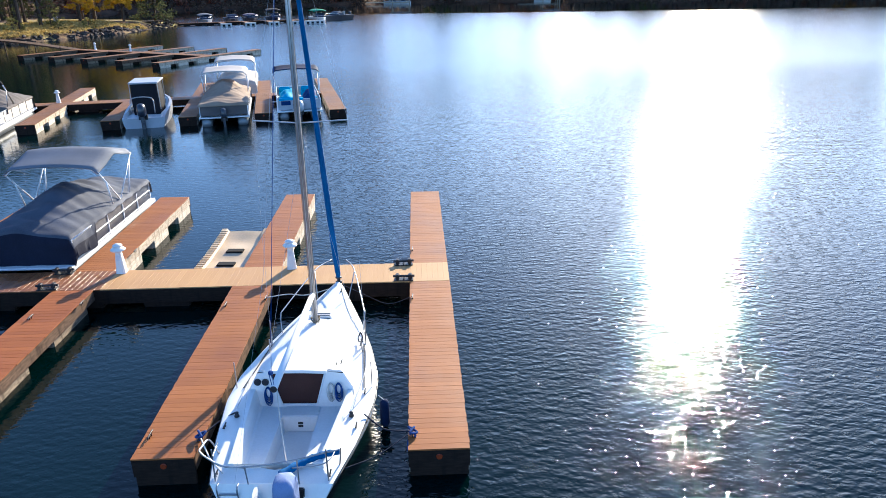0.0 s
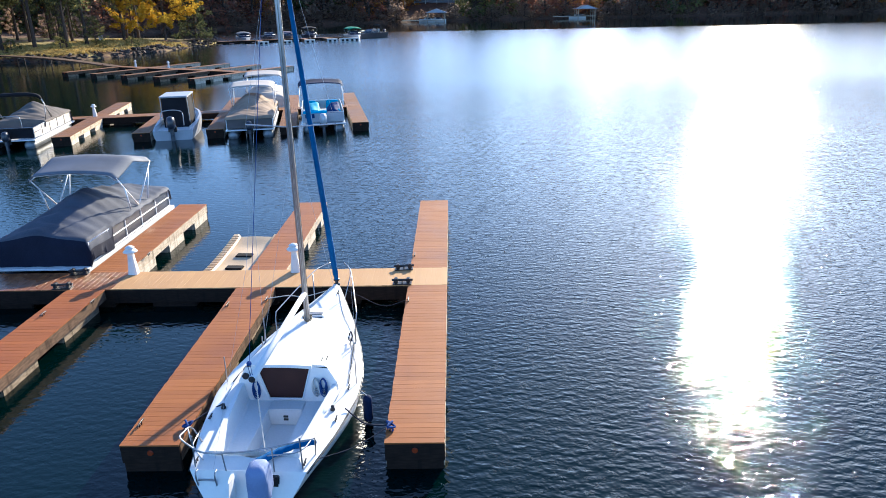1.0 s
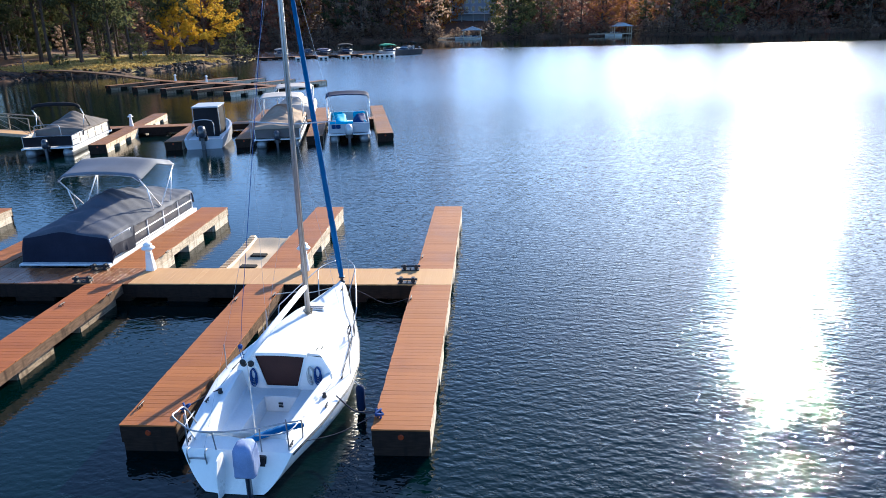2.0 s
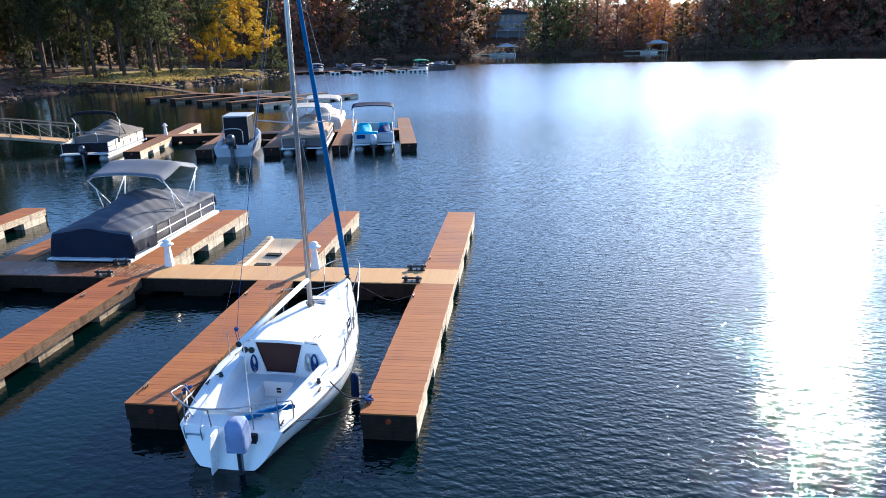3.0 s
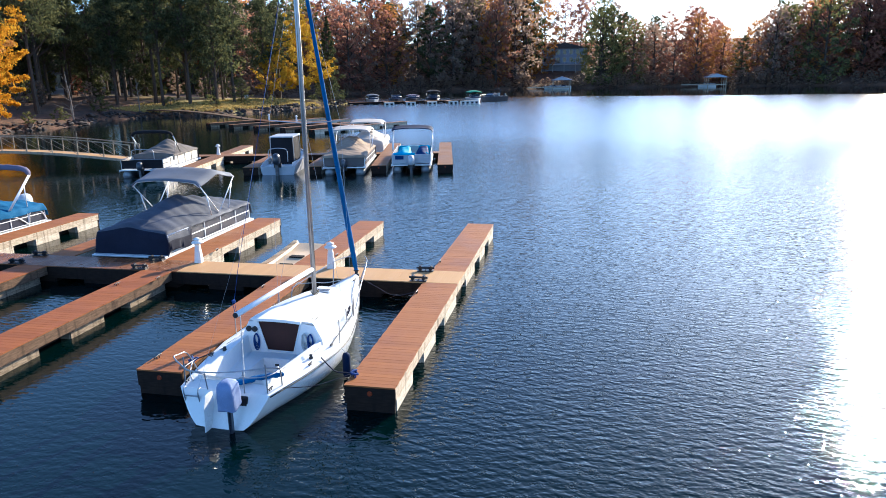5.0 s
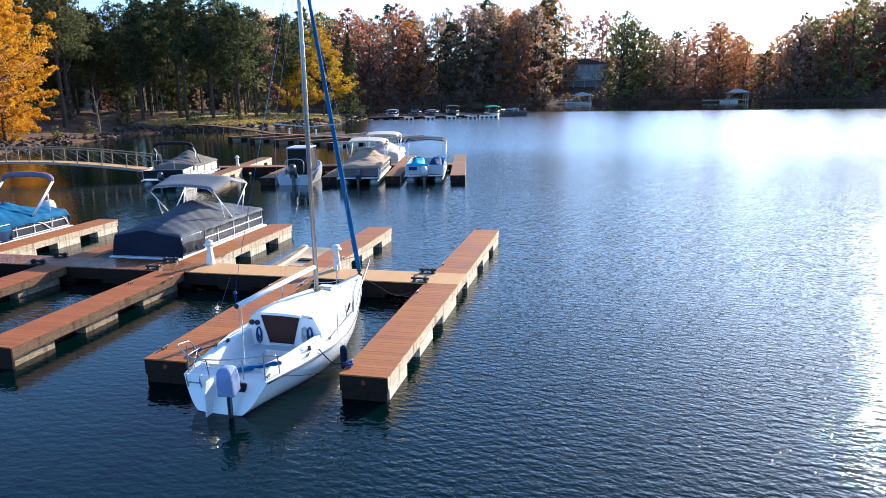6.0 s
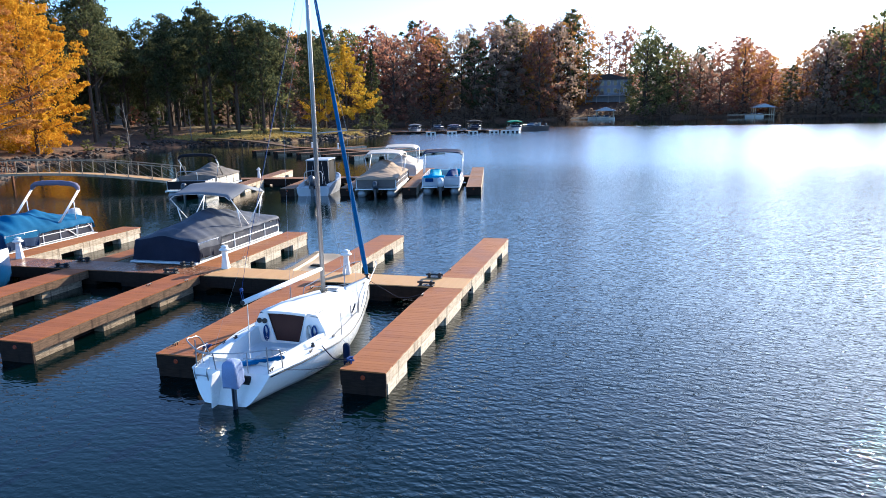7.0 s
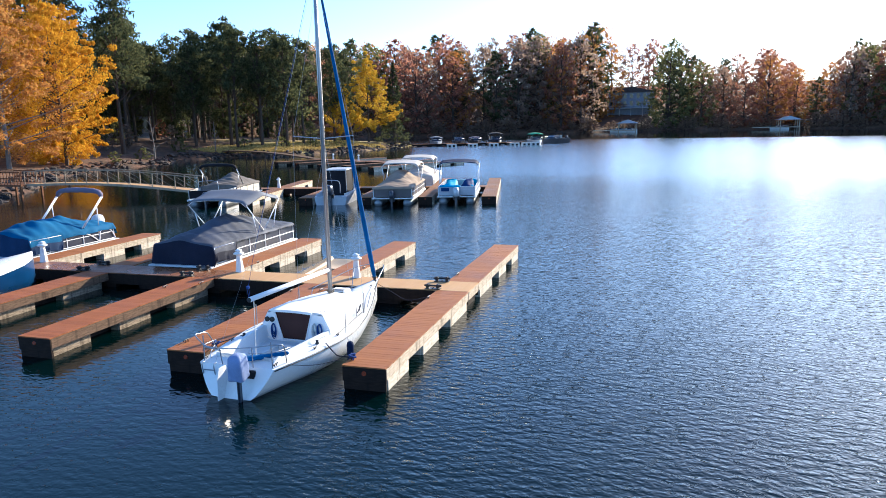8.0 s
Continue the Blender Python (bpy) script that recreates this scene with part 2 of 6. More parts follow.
def water_material():
    """Lake water: crossing wind ripples offshore, calm under the far shore and in the sheltered cove."""
    n = Nodes("lake_water")
    pos = n.add("ShaderNodeNewGeometry").outputs["Position"]
    sep = n.add("ShaderNodeSeparateXYZ")
    n.tree.links.new(pos, sep.inputs[0])
    EPS = 0.008

    def layer(scale, stretch, rot, height, detail):
        """Slopes of one set of ripples along x and y, from three nearby heights."""
        out = []
        for dx, dy in ((0, 0), (EPS, 0), (0, EPS)):
            g = n.add("ShaderNodeVectorMath")
            g.operation = "ADD"
            n.tree.links.new(pos, g.inputs[0])
            g.inputs[1].default_value = (dx, dy, 0)
            mp = n.add("ShaderNodeMapping")
            mp.inputs["Scale"].default_value = stretch
            mp.inputs["Rotation"].default_value = (0, 0, radians(rot))
            n.tree.links.new(g.outputs[0], mp.inputs["Vector"])
            out.append(n.noise(mp.outputs[0], scale, detail, 0.5, 0.35))
        k = height / EPS
        return tuple(n.math("MULTIPLY", n.math("SUBTRACT", out[0], o), k) for o in out[1:])

    def swell(length, rot, height, bend):
        """Slopes of one train of wavelets with bent, broken crests."""
        out = []
        for dx, dy in ((0, 0), (EPS, 0), (0, EPS)):
            g = n.add("ShaderNodeVectorMath")
            g.operation = "ADD"
            n.tree.links.new(pos, g.inputs[0])
            g.inputs[1].default_value = (dx, dy, 0)
            mp = n.add("ShaderNodeMapping")
            mp.inputs["Rotation"].default_value = (0, 0, radians(rot))
            n.tree.links.new(g.outputs[0], mp.inputs["Vector"])
            w = n.add("ShaderNodeTexWave", Scale=0.314 / length, Distortion=bend, Detail=1.0)
            w.inputs["Detail Scale"].default_value = 3.2
            w.bands_direction = "Y"
            n.tree.links.new(mp.outputs[0], w.inputs["Vector"])
            out.append(w.outputs["Fac"])
        k = height / EPS
        return tuple(n.math("MULTIPLY", n.math("SUBTRACT", out[0], o), k) for o in out[1:])

    layers = (swell(0.16, 24, 0.0018, 3.6), swell(0.24, -20, 0.0030, 3.6), swell(0.30, 7, 0.0032, 3.8), layer(24.0, (0.9, 1.1, 1), -10, 0.0011, 0.0), layer(11.0, (0.9, 1.4, 1), -16, 0.0064, 0.0), layer(4.4, (0.8, 1.8, 1), 8, 0.0075, 0.0), layer(1.2, (0.8, 1.6, 1), 22, 0.008, 1.0))
    sx, sy = layers[0]
    for ax, ay in layers[1:]:
        sx, sy = n.math("ADD", sx, ax), n.math("ADD", sy, ay)
    # patches of steep cat's-paw capillaries that throw the separate sparkles
    cx, cy = layer(34.0, (1.0, 1.0, 1), 31, 0.0105, 0.0)
    paws = n.span(n.noise(n.world_coords((0.9, 1.4, 1.0), radians(-12)), 6.0, 1.0, 0.5), 0.52, 0.72)
    sx, sy = n.math("ADD", sx, n.math("MULTIPLY", cx, paws)), n.math("ADD", sy, n.math("MULTIPLY", cy, paws))
    gust = n.noise(n.world_coords((1.0, 0.35, 1.0), radians(30)), 0.05, 3, 0.5)
    edge = n.math("ADD", sep.outputs["Y"], n.math("MULTIPLY", n.noise(n.world_coords((0.03, 0.03, 0.03)), 1.0, 2), 14.0))
    calm = n.span(edge, 176.0, 184.0, 1.0, 0.10)
    cove = n.span(n.math("ADD", sep.outputs["X"], n.math("MULTIPLY", sep.outputs["Y"], 0.35)), -3.0, 1.0, 0.32, 1.0)
    amount = n.math("MULTIPLY", n.math("MULTIPLY", calm, cove), n.span(gust, 0.3, 0.7, 0.88, 1.08))
    amount = n.math("MULTIPLY", amount, n.math("MULTIPLY", n.math("MULTIPLY", n.span(sep.outputs["Y"], -8.0, 8.0, 1.5, 1.05), n.span(sep.outputs["Y"], 8.0, 20.0, 1.0, 1.1)), n.span(sep.outputs["Y"], 20.0, 80.0, 1.0, 1.1)))
    # out on the open lake the ripples are too fine to tell apart and show as a broad sheen
    open_lake = n.span(sep.outputs["Y"], 8.0, 60.0)
    sheltered = n.math("MULTIPLY", calm, cove)
    amount = n.math("MULTIPLY", amount, n.span(open_lake, 0.0, 1.0, 1.0, 0.32))
    rough = n.math("ADD", 0.03, n.math("MULTIPLY", sheltered, n.math("MULTIPLY", open_lake, 0.225)))
    comb = n.add("ShaderNodeCombineXYZ", X=n.math("MULTIPLY", sx, amount), Y=n.math("MULTIPLY", sy, amount), Z=1.0)
    norm = n.add("ShaderNodeVectorMath")
    norm.operation = "NORMALIZE"
    n.tree.links.new(comb.outputs[0], norm.inputs[0])
    wave = norm.outputs[0]
    body = n.add("ShaderNodeBsdfDiffuse", Color=(0.0004, 0.0062, 0.0064, 1), Normal=wave)
    # the wavelets lie across the wind, so their slopes are steeper along y than along x
    crests = n.add("ShaderNodeCombineXYZ", X=1.0, Y=0.0, Z=0.0)
    gloss = n.add("ShaderNodeBsdfAnisotropic", Color=(1, 1, 1, 1), Roughness=rough, Anisotropy=n.math("MULTIPLY", open_lake, 0.25), Normal=wave, Tangent=crests.outputs[0])
    gloss.distribution = "BECKMANN"
    fres = n.add("ShaderNodeFresnel", IOR=1.333, Normal=wave)
    mixed = n.add("ShaderNodeMixShader", Fac=fres.outputs[0])
    n.tree.links.new(body.outputs[0], mixed.inputs[1])
    n.tree.links.new(gloss.outputs[0], mixed.inputs[2])
    n.tree.links.new(mixed.outputs[0], n.out.inputs[0])
    return n.mat


M_WATER = water_material()


def ground_material():
    n = Nodes("leafy_ground")
    co = n.world_coords()
    a, b, c = n.noise(co, 0.09, 4), n.noise(co, 0.9, 4), n.noise(co, 7.0, 3)
    litter = n.ramp(c, (0.3, (0.035, 0.02, 0.012)), (0.7, (0.11, 0.06, 0.03)))
    grass = n.ramp(c, (0.3, (0.20, 0.15, 0.045)), (0.7, (0.44, 0.34, 0.10)))
    earth = n.ramp(c, (0.3, (0.085, 0.036, 0.018)), (0.7, (0.21, 0.10, 0.05)))
    sep = n.add("ShaderNodeSeparateXYZ")
    n.tree.links.new(n.add("ShaderNodeNewGeometry").outputs["Position"], sep.inputs[0])
    f = n.math("MULTIPLY", n.span(n.math("ADD", a, n.math("MULTIPLY", b, 0.35)), 0.6, 0.74), n.math("MULTIPLY", n.span(n.math("ADD", sep.outputs["Y"], n.math("MULTIPLY", sep.outputs["X"], 1.0)), 28.0, 38.0), n.span(sep.outputs["Y"], 140.0, 150.0, 1.0, 0.0)))
    soil = n.mix(n.span(b, 0.4, 0.6), litter, earth)
    n.surface(Base_Color=n.mix(f, soil, grass), Roughness=0.95, Normal=n.bump(c, 0.08))
    return n.mat


M_GROUND = ground_material()


def rock_material():
    n = Nodes("bank_rock")
    co = n.coords("Object")
    g = n.noise(co, 3.0, 5, 0.6)
    col = n.mix(0.5, n.ramp(g, (0.3, (0.022, 0.016, 0.013)), (0.7, (0.07, 0.05, 0.04))), n.ramp(n.island(), (0.1, (0.022, 0.017, 0.014)), (0.9, (0.10, 0.072, 0.056))))
    n.surface(Base_Color=col, Roughness=0.9, Normal=n.bump(g, 0.06))
    return n.mat


M_ROCK = rock_material()


# ---- builders ----
def mesh_of(name, bm, material, smooth=False):
    me = bpy.data.meshes.new(name)
    bmesh.ops.recalc_face_normals(bm, faces=bm.faces)
    for f in bm.faces:
        f.smooth = smooth
    bm.to_mesh(me)
    bm.free()
    me.materials.append(material)
    return me


def part(name, bm, material, parent, label="", smooth=False):
    """One mesh object under a thing or a part."""
    ob = new(name, mesh_of(name, bm, material, smooth))
    ob.parent = parent
    if label:
        ob["label"] = label
    return ob


def thing(name, m, label, category, group="", kind=""):
    ob = new(name)
    ob.empty_display_size = 0.2
    ob.matrix_world = m
    return tagged(ob, label, category, group, kind)


def lone(name, bm, material, m, label, category, group="", kind="", smooth=False):
    ob = new(name, mesh_of(name, bm, material, smooth))
    ob.matrix_world = m
    return tagged(ob, label, category, group, kind)


def box(bm, x0, x1, y0, y1, z0, z1, bevel=0.0):
    r = bmesh.ops.create_cube(bm, size=1.0)
    for v in r["verts"]:
        v.co = Vector(((x0 + x1) / 2 + v.co.x * (x1 - x0), (y0 + y1) / 2 + v.co.y * (y1 - y0), (z0 + z1) / 2 + v.co.z * (z1 - z0)))
    if bevel:
        edges = list({e for v in r["verts"] for e in v.link_edges})
        bmesh.ops.bevel(bm, geom=edges, offset=bevel, segments=2, affect="EDGES", clamp_overlap=True)
    return bm


def loft(bm, rings, close=True, cap0=True, cap1=True):
    """Faces between rings of equal length."""
    rows = [[bm.verts.new(p) for p in ring] for ring in rings]
    n = len(rows[0])
    for a, b in zip(rows, rows[1:]):
        for i in range(n if close else n - 1):
            j = (i + 1) % n
            bm.faces.new((a[i], a[j], b[j], b[i]))
    if cap0 and close:
        bm.faces.new(rows[0][::-1])
    if cap1 and close:
        bm.faces.new(rows[-1])
    return rows


def tube(bm, pts, r, seg=8, r2=None):
    """A round bar along points."""
    pts = [Vector(p) for p in pts]
    rings = []
    up = Vector((0, 0, 1))
    for i, p in enumerate(pts):
        d = (pts[min(i + 1, len(pts) - 1)] - pts[max(i - 1, 0)]).normalized()
        ref = up if abs(d.z) < 0.9 else Vector((1, 0, 0))
        u = d.cross(ref).normalized()
        w = u.cross(d)
        rr = r if r2 is None else r + (r2 - r) * i / (len(pts) - 1)
        rings.append([p + (u * math.cos(2 * math.pi * k / seg) + w * math.sin(2 * math.pi * k / seg)) * rr for k in range(seg)])
    loft(bm, rings)
    return bm


def arc(points, steps=6):
    """A smooth line through points (Catmull-Rom)."""
    p = [Vector(q) for q in points]
    p = [p[0] * 2 - p[1]] + p + [p[-1] * 2 - p[-2]]
    out = []
    for i in range(1, len(p) - 2):
        for k in range(steps):
            t = k / steps
            out.append(0.5 * (2 * p[i] + (p[i + 1] - p[i - 1]) * t + (2 * p[i - 1] - 5 * p[i] + 4 * p[i + 1] - p[i + 2]) * t * t + (3 * p[i] - p[i - 1] - 3 * p[i + 1] + p[i + 2]) * t ** 3))
    out.append(p[-2])
    return out


def lathe(bm, profile, seg=16, centre=(0, 0)):
    """A turned shape from (radius, height) pairs."""
    cx, cy = centre
    loft(bm, [[Vector((cx + r * math.cos(2 * math.pi * k / seg), cy + r * math.sin(2 * math.pi * k / seg), z)) for k in range(seg)] for r, z in profile])
    return bm


def sheet(bm, fn, nu, nv, thick=0.02):
    """A draped sheet with thickness: fn(u, v) gives a point."""
    top = [[Vector(fn(i / nu, j / nv)) for j in range(nv + 1)] for i in range(nu + 1)]
    va = [[bm.verts.new(p) for p in row] for row in top]
    vb = [[bm.verts.new(p - Vector((0, 0, thick))) for p in row] for row in top]
    for i in range(nu):
        for j in range(nv):
            bm.faces.new((va[i][j], va[i + 1][j], va[i + 1][j + 1], va[i][j + 1]))
            bm.faces.new((vb[i][j + 1], vb[i + 1][j + 1], vb[i + 1][j], vb[i][j]))
    for i in range(nu):
        bm.faces.new((va[i + 1][0], va[i][0], vb[i][0], vb[i + 1][0]))
        bm.faces.new((va[i][nv], va[i + 1][nv], vb[i + 1][nv], vb[i][nv]))
    for j in range(nv):
        bm.faces.new((va[0][j], va[0][j + 1], vb[0][j + 1], vb[0][j]))
        bm.faces.new((va[nu][j + 1], va[nu][j], vb[nu][j], vb[nu][j + 1]))
    return bm


def lerp(x, xs, ys):
    return float(np.interp(x, xs, ys))


# ---- water and ground ----
bm = bmesh.new()
bmesh.ops.create_grid(bm, x_segments=4, y_segments=4, size=2400)
lone("water", bm, M_WATER, pose(0, 0, WATER), "rippled blue lake water", "water", kind="structure")

SHORE = [(-110, -60), (-72, -15), (-52, 12), (-44, 28), (-51, 38), (-61, 50), (-65, 62), (-64, 72), (-69, 84), (-65, 91), (-56, 93), (-52, 102),
         (-50, 113), (-46, 123), (-47, 134), (-66, 142), (-88, 152), (-94, 172), (-82, 208), (-50, 240), (-10, 258), (40, 262), (90, 256), (140, 266), (220, 262), (330, 240), (520, 180)]
LAND = np.array(SHORE + [(520, 520), (-330, 520), (-330, -60)], float)


def shore_distance(px, py):
    """Metres inland from the water's edge (minus: out on the lake)."""
    px, py = np.asarray(px, float), np.asarray(py, float)
    best = np.full(px.shape, 1e9)
    inside = np.zeros(px.shape, bool)
    n = len(LAND)
    for i in range(n):
        ax, ay = LAND[i]
        bx, by = LAND[(i + 1) % n]
        if i < len(SHORE) - 1:
            t = np.clip(((px - ax) * (bx - ax) + (py - ay) * (by - ay)) / ((bx - ax) ** 2 + (by - ay) ** 2), 0, 1)
            best = np.minimum(best, np.hypot(px - ax - t * (bx - ax), py - ay - t * (by - ay)))
        hit = ((ay > py) != (by > py)) & (px < (bx - ax) * (py - ay) / (by - ay + 1e-12) + ax)
        inside ^= hit
    return np.where(inside, best, -best)


def ground_height(px, py):
    px, py = np.asarray(px, float), np.asarray(py, float)
    d = shore_distance(px, py)
    d = d + 1.2 * np.sin(px * 0.31 + 1.3) * np.sin(py * 0.27) + 0.6 * np.sin(px * 0.9) * np.cos(py * 0.8)
    bank = np.interp(d, [-30, -4, -0.5, 1.5, 6, 30, 120, 400], [-4, -1.0, -0.35, 0.75, 1.25, 2.6, 7.5, 14])
    hill = np.clip((py - 215) / 120, 0, 1) * np.clip(d, 0, 140) * 0.10
    return WATER + bank + np.where(d > 0, hill, 0) + np.where(d > 2, 0.12 * np.sin(px * 0.7) * np.sin(py * 0.6 + 1), 0)


def make_ground():
    xs, ys = np.arange(-320, 500, 3.0), np.arange(-58, 510, 3.0)
    gx, gy = np.meshgrid(xs, ys)
    gz = ground_height(gx, gy)
    verts = np.stack([gx.ravel(), gy.ravel(), gz.ravel()], -1)
    w = len(xs)
    faces = [(j * w + i, j * w + i + 1, (j + 1) * w + i + 1, (j + 1) * w + i) for j in range(len(ys) - 1) for i in range(w - 1)
             if max(gz[j, i], gz[j + 1, i + 1], gz[j, i + 1], gz[j + 1, i]) > WATER - 1.5]
    me = bpy.data.meshes.new("ground")
    me.from_pydata(verts.tolist(), [], faces)
    me.polygons.foreach_set("use_smooth", [True] * len(me.polygons))
    me.materials.append(M_GROUND)
    tagged(new("ground", me), "wooded lake bank with leaf litter and dry grass", "ground", kind="structure")


make_ground()

# ---- docks ----
FINGER_W, FINGER_L, WALK_W, PITCH = 1.0, 6.72, 1.21, 0.14


def board_mesh(name, lx, ly, material):
    """One deck board with eased top edges, its top at z = 0."""
    bm = bmesh.new()
    e, t = 0.0010, 0.028
    hx, hy = lx / 2, ly / 2
    rings = []
    for k, z in ((0, -t), (0, -e), (e, 0)):
        rings.append([(-hx + k, -hy + k, z), (hx - k, -hy + k, z), (hx - k, hy - k, z), (-hx + k, hy - k, z)])
    loft(bm, rings)
    return mesh_of(name, bm, material)


BOARD_X = board_mesh("board", FINGER_W, PITCH - 0.0012, M_BOARD)
BOARD_RED = board_mesh("board", FINGER_W, PITCH - 0.0012, M_BOARD_RED)
BOARD_TAN = board_mesh("board", PITCH - 0.0015, WALK_W, M_BOARD_TAN)
BOARD_WALK = board_mesh("board", PITCH - 0.007, WALK_W, M_BOARD_BROWN_Y)
FLOATS = ((0.2, 1.95), (3.0, 4.3), (5.3, 6.62))


def finger(m, detailed, group, side=None, end=None, red=False):
    """A floating finger pier that runs from the walkway along its own y."""
    top = DECK
    ob = thing("dock_finger", m, "brown composite-board floating finger pier with weathered timber sides", "dock", group)
    h, z0 = FINGER_W / 2, 0.17
    for s in (-1, 1):
        bm = bmesh.new()
        box(bm, s * h - (0.035 if s > 0 else 0), s * h + (0.035 if s < 0 else 0), 0.01, FINGER_L - 0.04, z0, top - 0.032, 0.006)
        part("side_board", bm, side or M_FASCIA, ob)
    # black skirt carries the shadow under the end board in its colour
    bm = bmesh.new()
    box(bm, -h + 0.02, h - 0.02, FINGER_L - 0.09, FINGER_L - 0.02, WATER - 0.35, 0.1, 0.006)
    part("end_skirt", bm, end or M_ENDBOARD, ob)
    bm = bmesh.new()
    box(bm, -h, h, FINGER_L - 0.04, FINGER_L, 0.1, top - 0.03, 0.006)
    part("end_board", bm, end or M_ENDBOARD, ob, "stained timber end board, shade-dark on most docks")
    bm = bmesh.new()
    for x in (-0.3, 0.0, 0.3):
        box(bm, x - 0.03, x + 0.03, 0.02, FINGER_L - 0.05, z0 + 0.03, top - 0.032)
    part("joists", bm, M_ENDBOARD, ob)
    # added core, dark as the shade between floats, blocks the view through
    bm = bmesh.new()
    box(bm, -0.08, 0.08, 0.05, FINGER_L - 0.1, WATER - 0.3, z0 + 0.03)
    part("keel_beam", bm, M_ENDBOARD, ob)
    inset = 0.045 if side is None else 0.13
    for a, b in FLOATS:
        bm = bmesh.new()
        box(bm, -h + inset, h - inset, a, b, WATER - 0.35, z0 + 0.03, 0.03)
        part("float", bm, M_FLOAT if side is None else M_FLOAT_OLD, ob)
        for s in (-1, 1) if side is None else ():
            bm = bmesh.new()
            box(bm, s * (h - 0.022) - 0.018, s * (h - 0.022) + 0.018, a + 0.02, b - 0.02, WATER - 0.1, z0 - 0.004, 0.006)
            part("skirt", bm, M_FLOAT, ob)
    bm = bmesh.new()
    r = bmesh.ops.create_cone(bm, cap_ends=True, segments=16, radius1=0.055, radius2=0.045, depth=0.02)
    bmesh.ops.transform(bm, matrix=pose(0, FINGER_L + 0.008, 0.3, -90), verts=r["verts"])
    part("reflector", bm, M_ORANGE, ob, "round orange reflector")
    n = int(FINGER_L / PITCH)
    if detailed:
        for i in range(n):
            b = new("board", BOARD_RED if red else BOARD_X)
            b.parent = ob
            b.location = ((random.random() - 0.5) * 0.012, (i + 0.5) * FINGER_L / n, top + (random.random() - 0.5) * 0.002)
    else:
        bm = bmesh.new()
        for i in range(n):
            y = (i + 0.5) * FINGER_L / n
            box(bm, -h, h, y - 0.064, y + 0.064, top - 0.028, top)
        tagged(part("decking", bm, M_BOARD_FAR, ob), kind="stuff")
    return ob


def walkway(m, length, detailed, group, tan=0.0):
    """The main pier: x runs from -length to 0, y over its width."""
    ob = thing("dock_walkway", m, "floating dock walkway of tan and brown composite boards", "dock", group)
    # near-black colour holds the shadow on the walkway's sides and floats
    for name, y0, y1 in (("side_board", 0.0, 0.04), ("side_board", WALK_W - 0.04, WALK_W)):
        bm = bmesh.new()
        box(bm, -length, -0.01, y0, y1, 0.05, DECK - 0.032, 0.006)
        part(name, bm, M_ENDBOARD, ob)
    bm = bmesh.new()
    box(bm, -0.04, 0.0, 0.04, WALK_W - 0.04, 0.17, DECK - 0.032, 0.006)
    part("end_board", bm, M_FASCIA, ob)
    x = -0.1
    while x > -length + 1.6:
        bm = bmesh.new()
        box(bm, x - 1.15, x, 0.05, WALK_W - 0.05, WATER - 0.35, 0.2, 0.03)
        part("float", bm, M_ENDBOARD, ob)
        x -= 2.15
    n = int(length / PITCH)
    if detailed:
        for i in range(n):
            x = -(i + 0.5) * PITCH
            b = new("board", BOARD_TAN if x > -tan else BOARD_WALK)
            b.parent = ob
            b.location = (x, WALK_W / 2 + (random.random() - 0.5) * 0.01, DECK + 0.002 + (random.random() - 0.5) * 0.004)
    else:
        bm = bmesh.new()
        for i in range(n):
            x = -(i + 0.5) * PITCH
            box(bm, x - 0.064, x + 0.064, 0, WALK_W, DECK - 0.028, DECK + 0.002)
        tagged(part("decking", bm, M_BOARD_FAR, ob), kind="stuff")
    return ob


def dock(m, near_x, far_x, length, detailed, group, tan=0.0, end=None, old_or_shaded=True):
    """A walkway along x with fingers to both sides; lists give the fingers' right edges."""
    walkway(m @ pose(0, 6.75, 0), length, detailed, group, tan)
    for x in near_x:
        finger(m @ pose(x - 0.5, 6.745, 0, 0, 0, 180), detailed, group, M_FASCIA_OLD if x < -2 and old_or_shaded else None, end, x < -6)
    for x in far_x:
        finger(m @ pose(x - 0.5, 6.755 + WALK_W, 0), detailed, group)


HERE = pose(0, 0, 0)
FAR = pose(-4.86, 32.36, 0, 0, 0, 11)
DOCK_C = pose(-25.17, 59.9, 0, 0, 0, -29)
DOCK_D = pose(-18.7, 133.7, 0, 0, 0, 22)
SLIPS = (0.0, -4.42, -8.84, -13.2, -17.35)
dock(HERE, SLIPS, SLIPS, 30.0, True, "fingers of the near dock", 8.7)
dock(FAR, (0.0, -4.3, -8.5, -12.6, -16.9), (0.0, -4.3, -8.5, -16.9), 24.0, False, "fingers of the second dock", old_or_shaded=False)
# third dock's sides take the dark timber colour to stand for their shade
dock(DOCK_C, (0.0, -5.1, -10.2, -15.3, -20.4), (0.0, -5.1, -10.2, -15.3), 22.5, False, "fingers of the third dock")
dock(DOCK_D, (0.0, -4.4, -8.8, -13.2, -17.6), (), 26.0, False, "fingers of the distant dock", 0.0, M_SIDING)


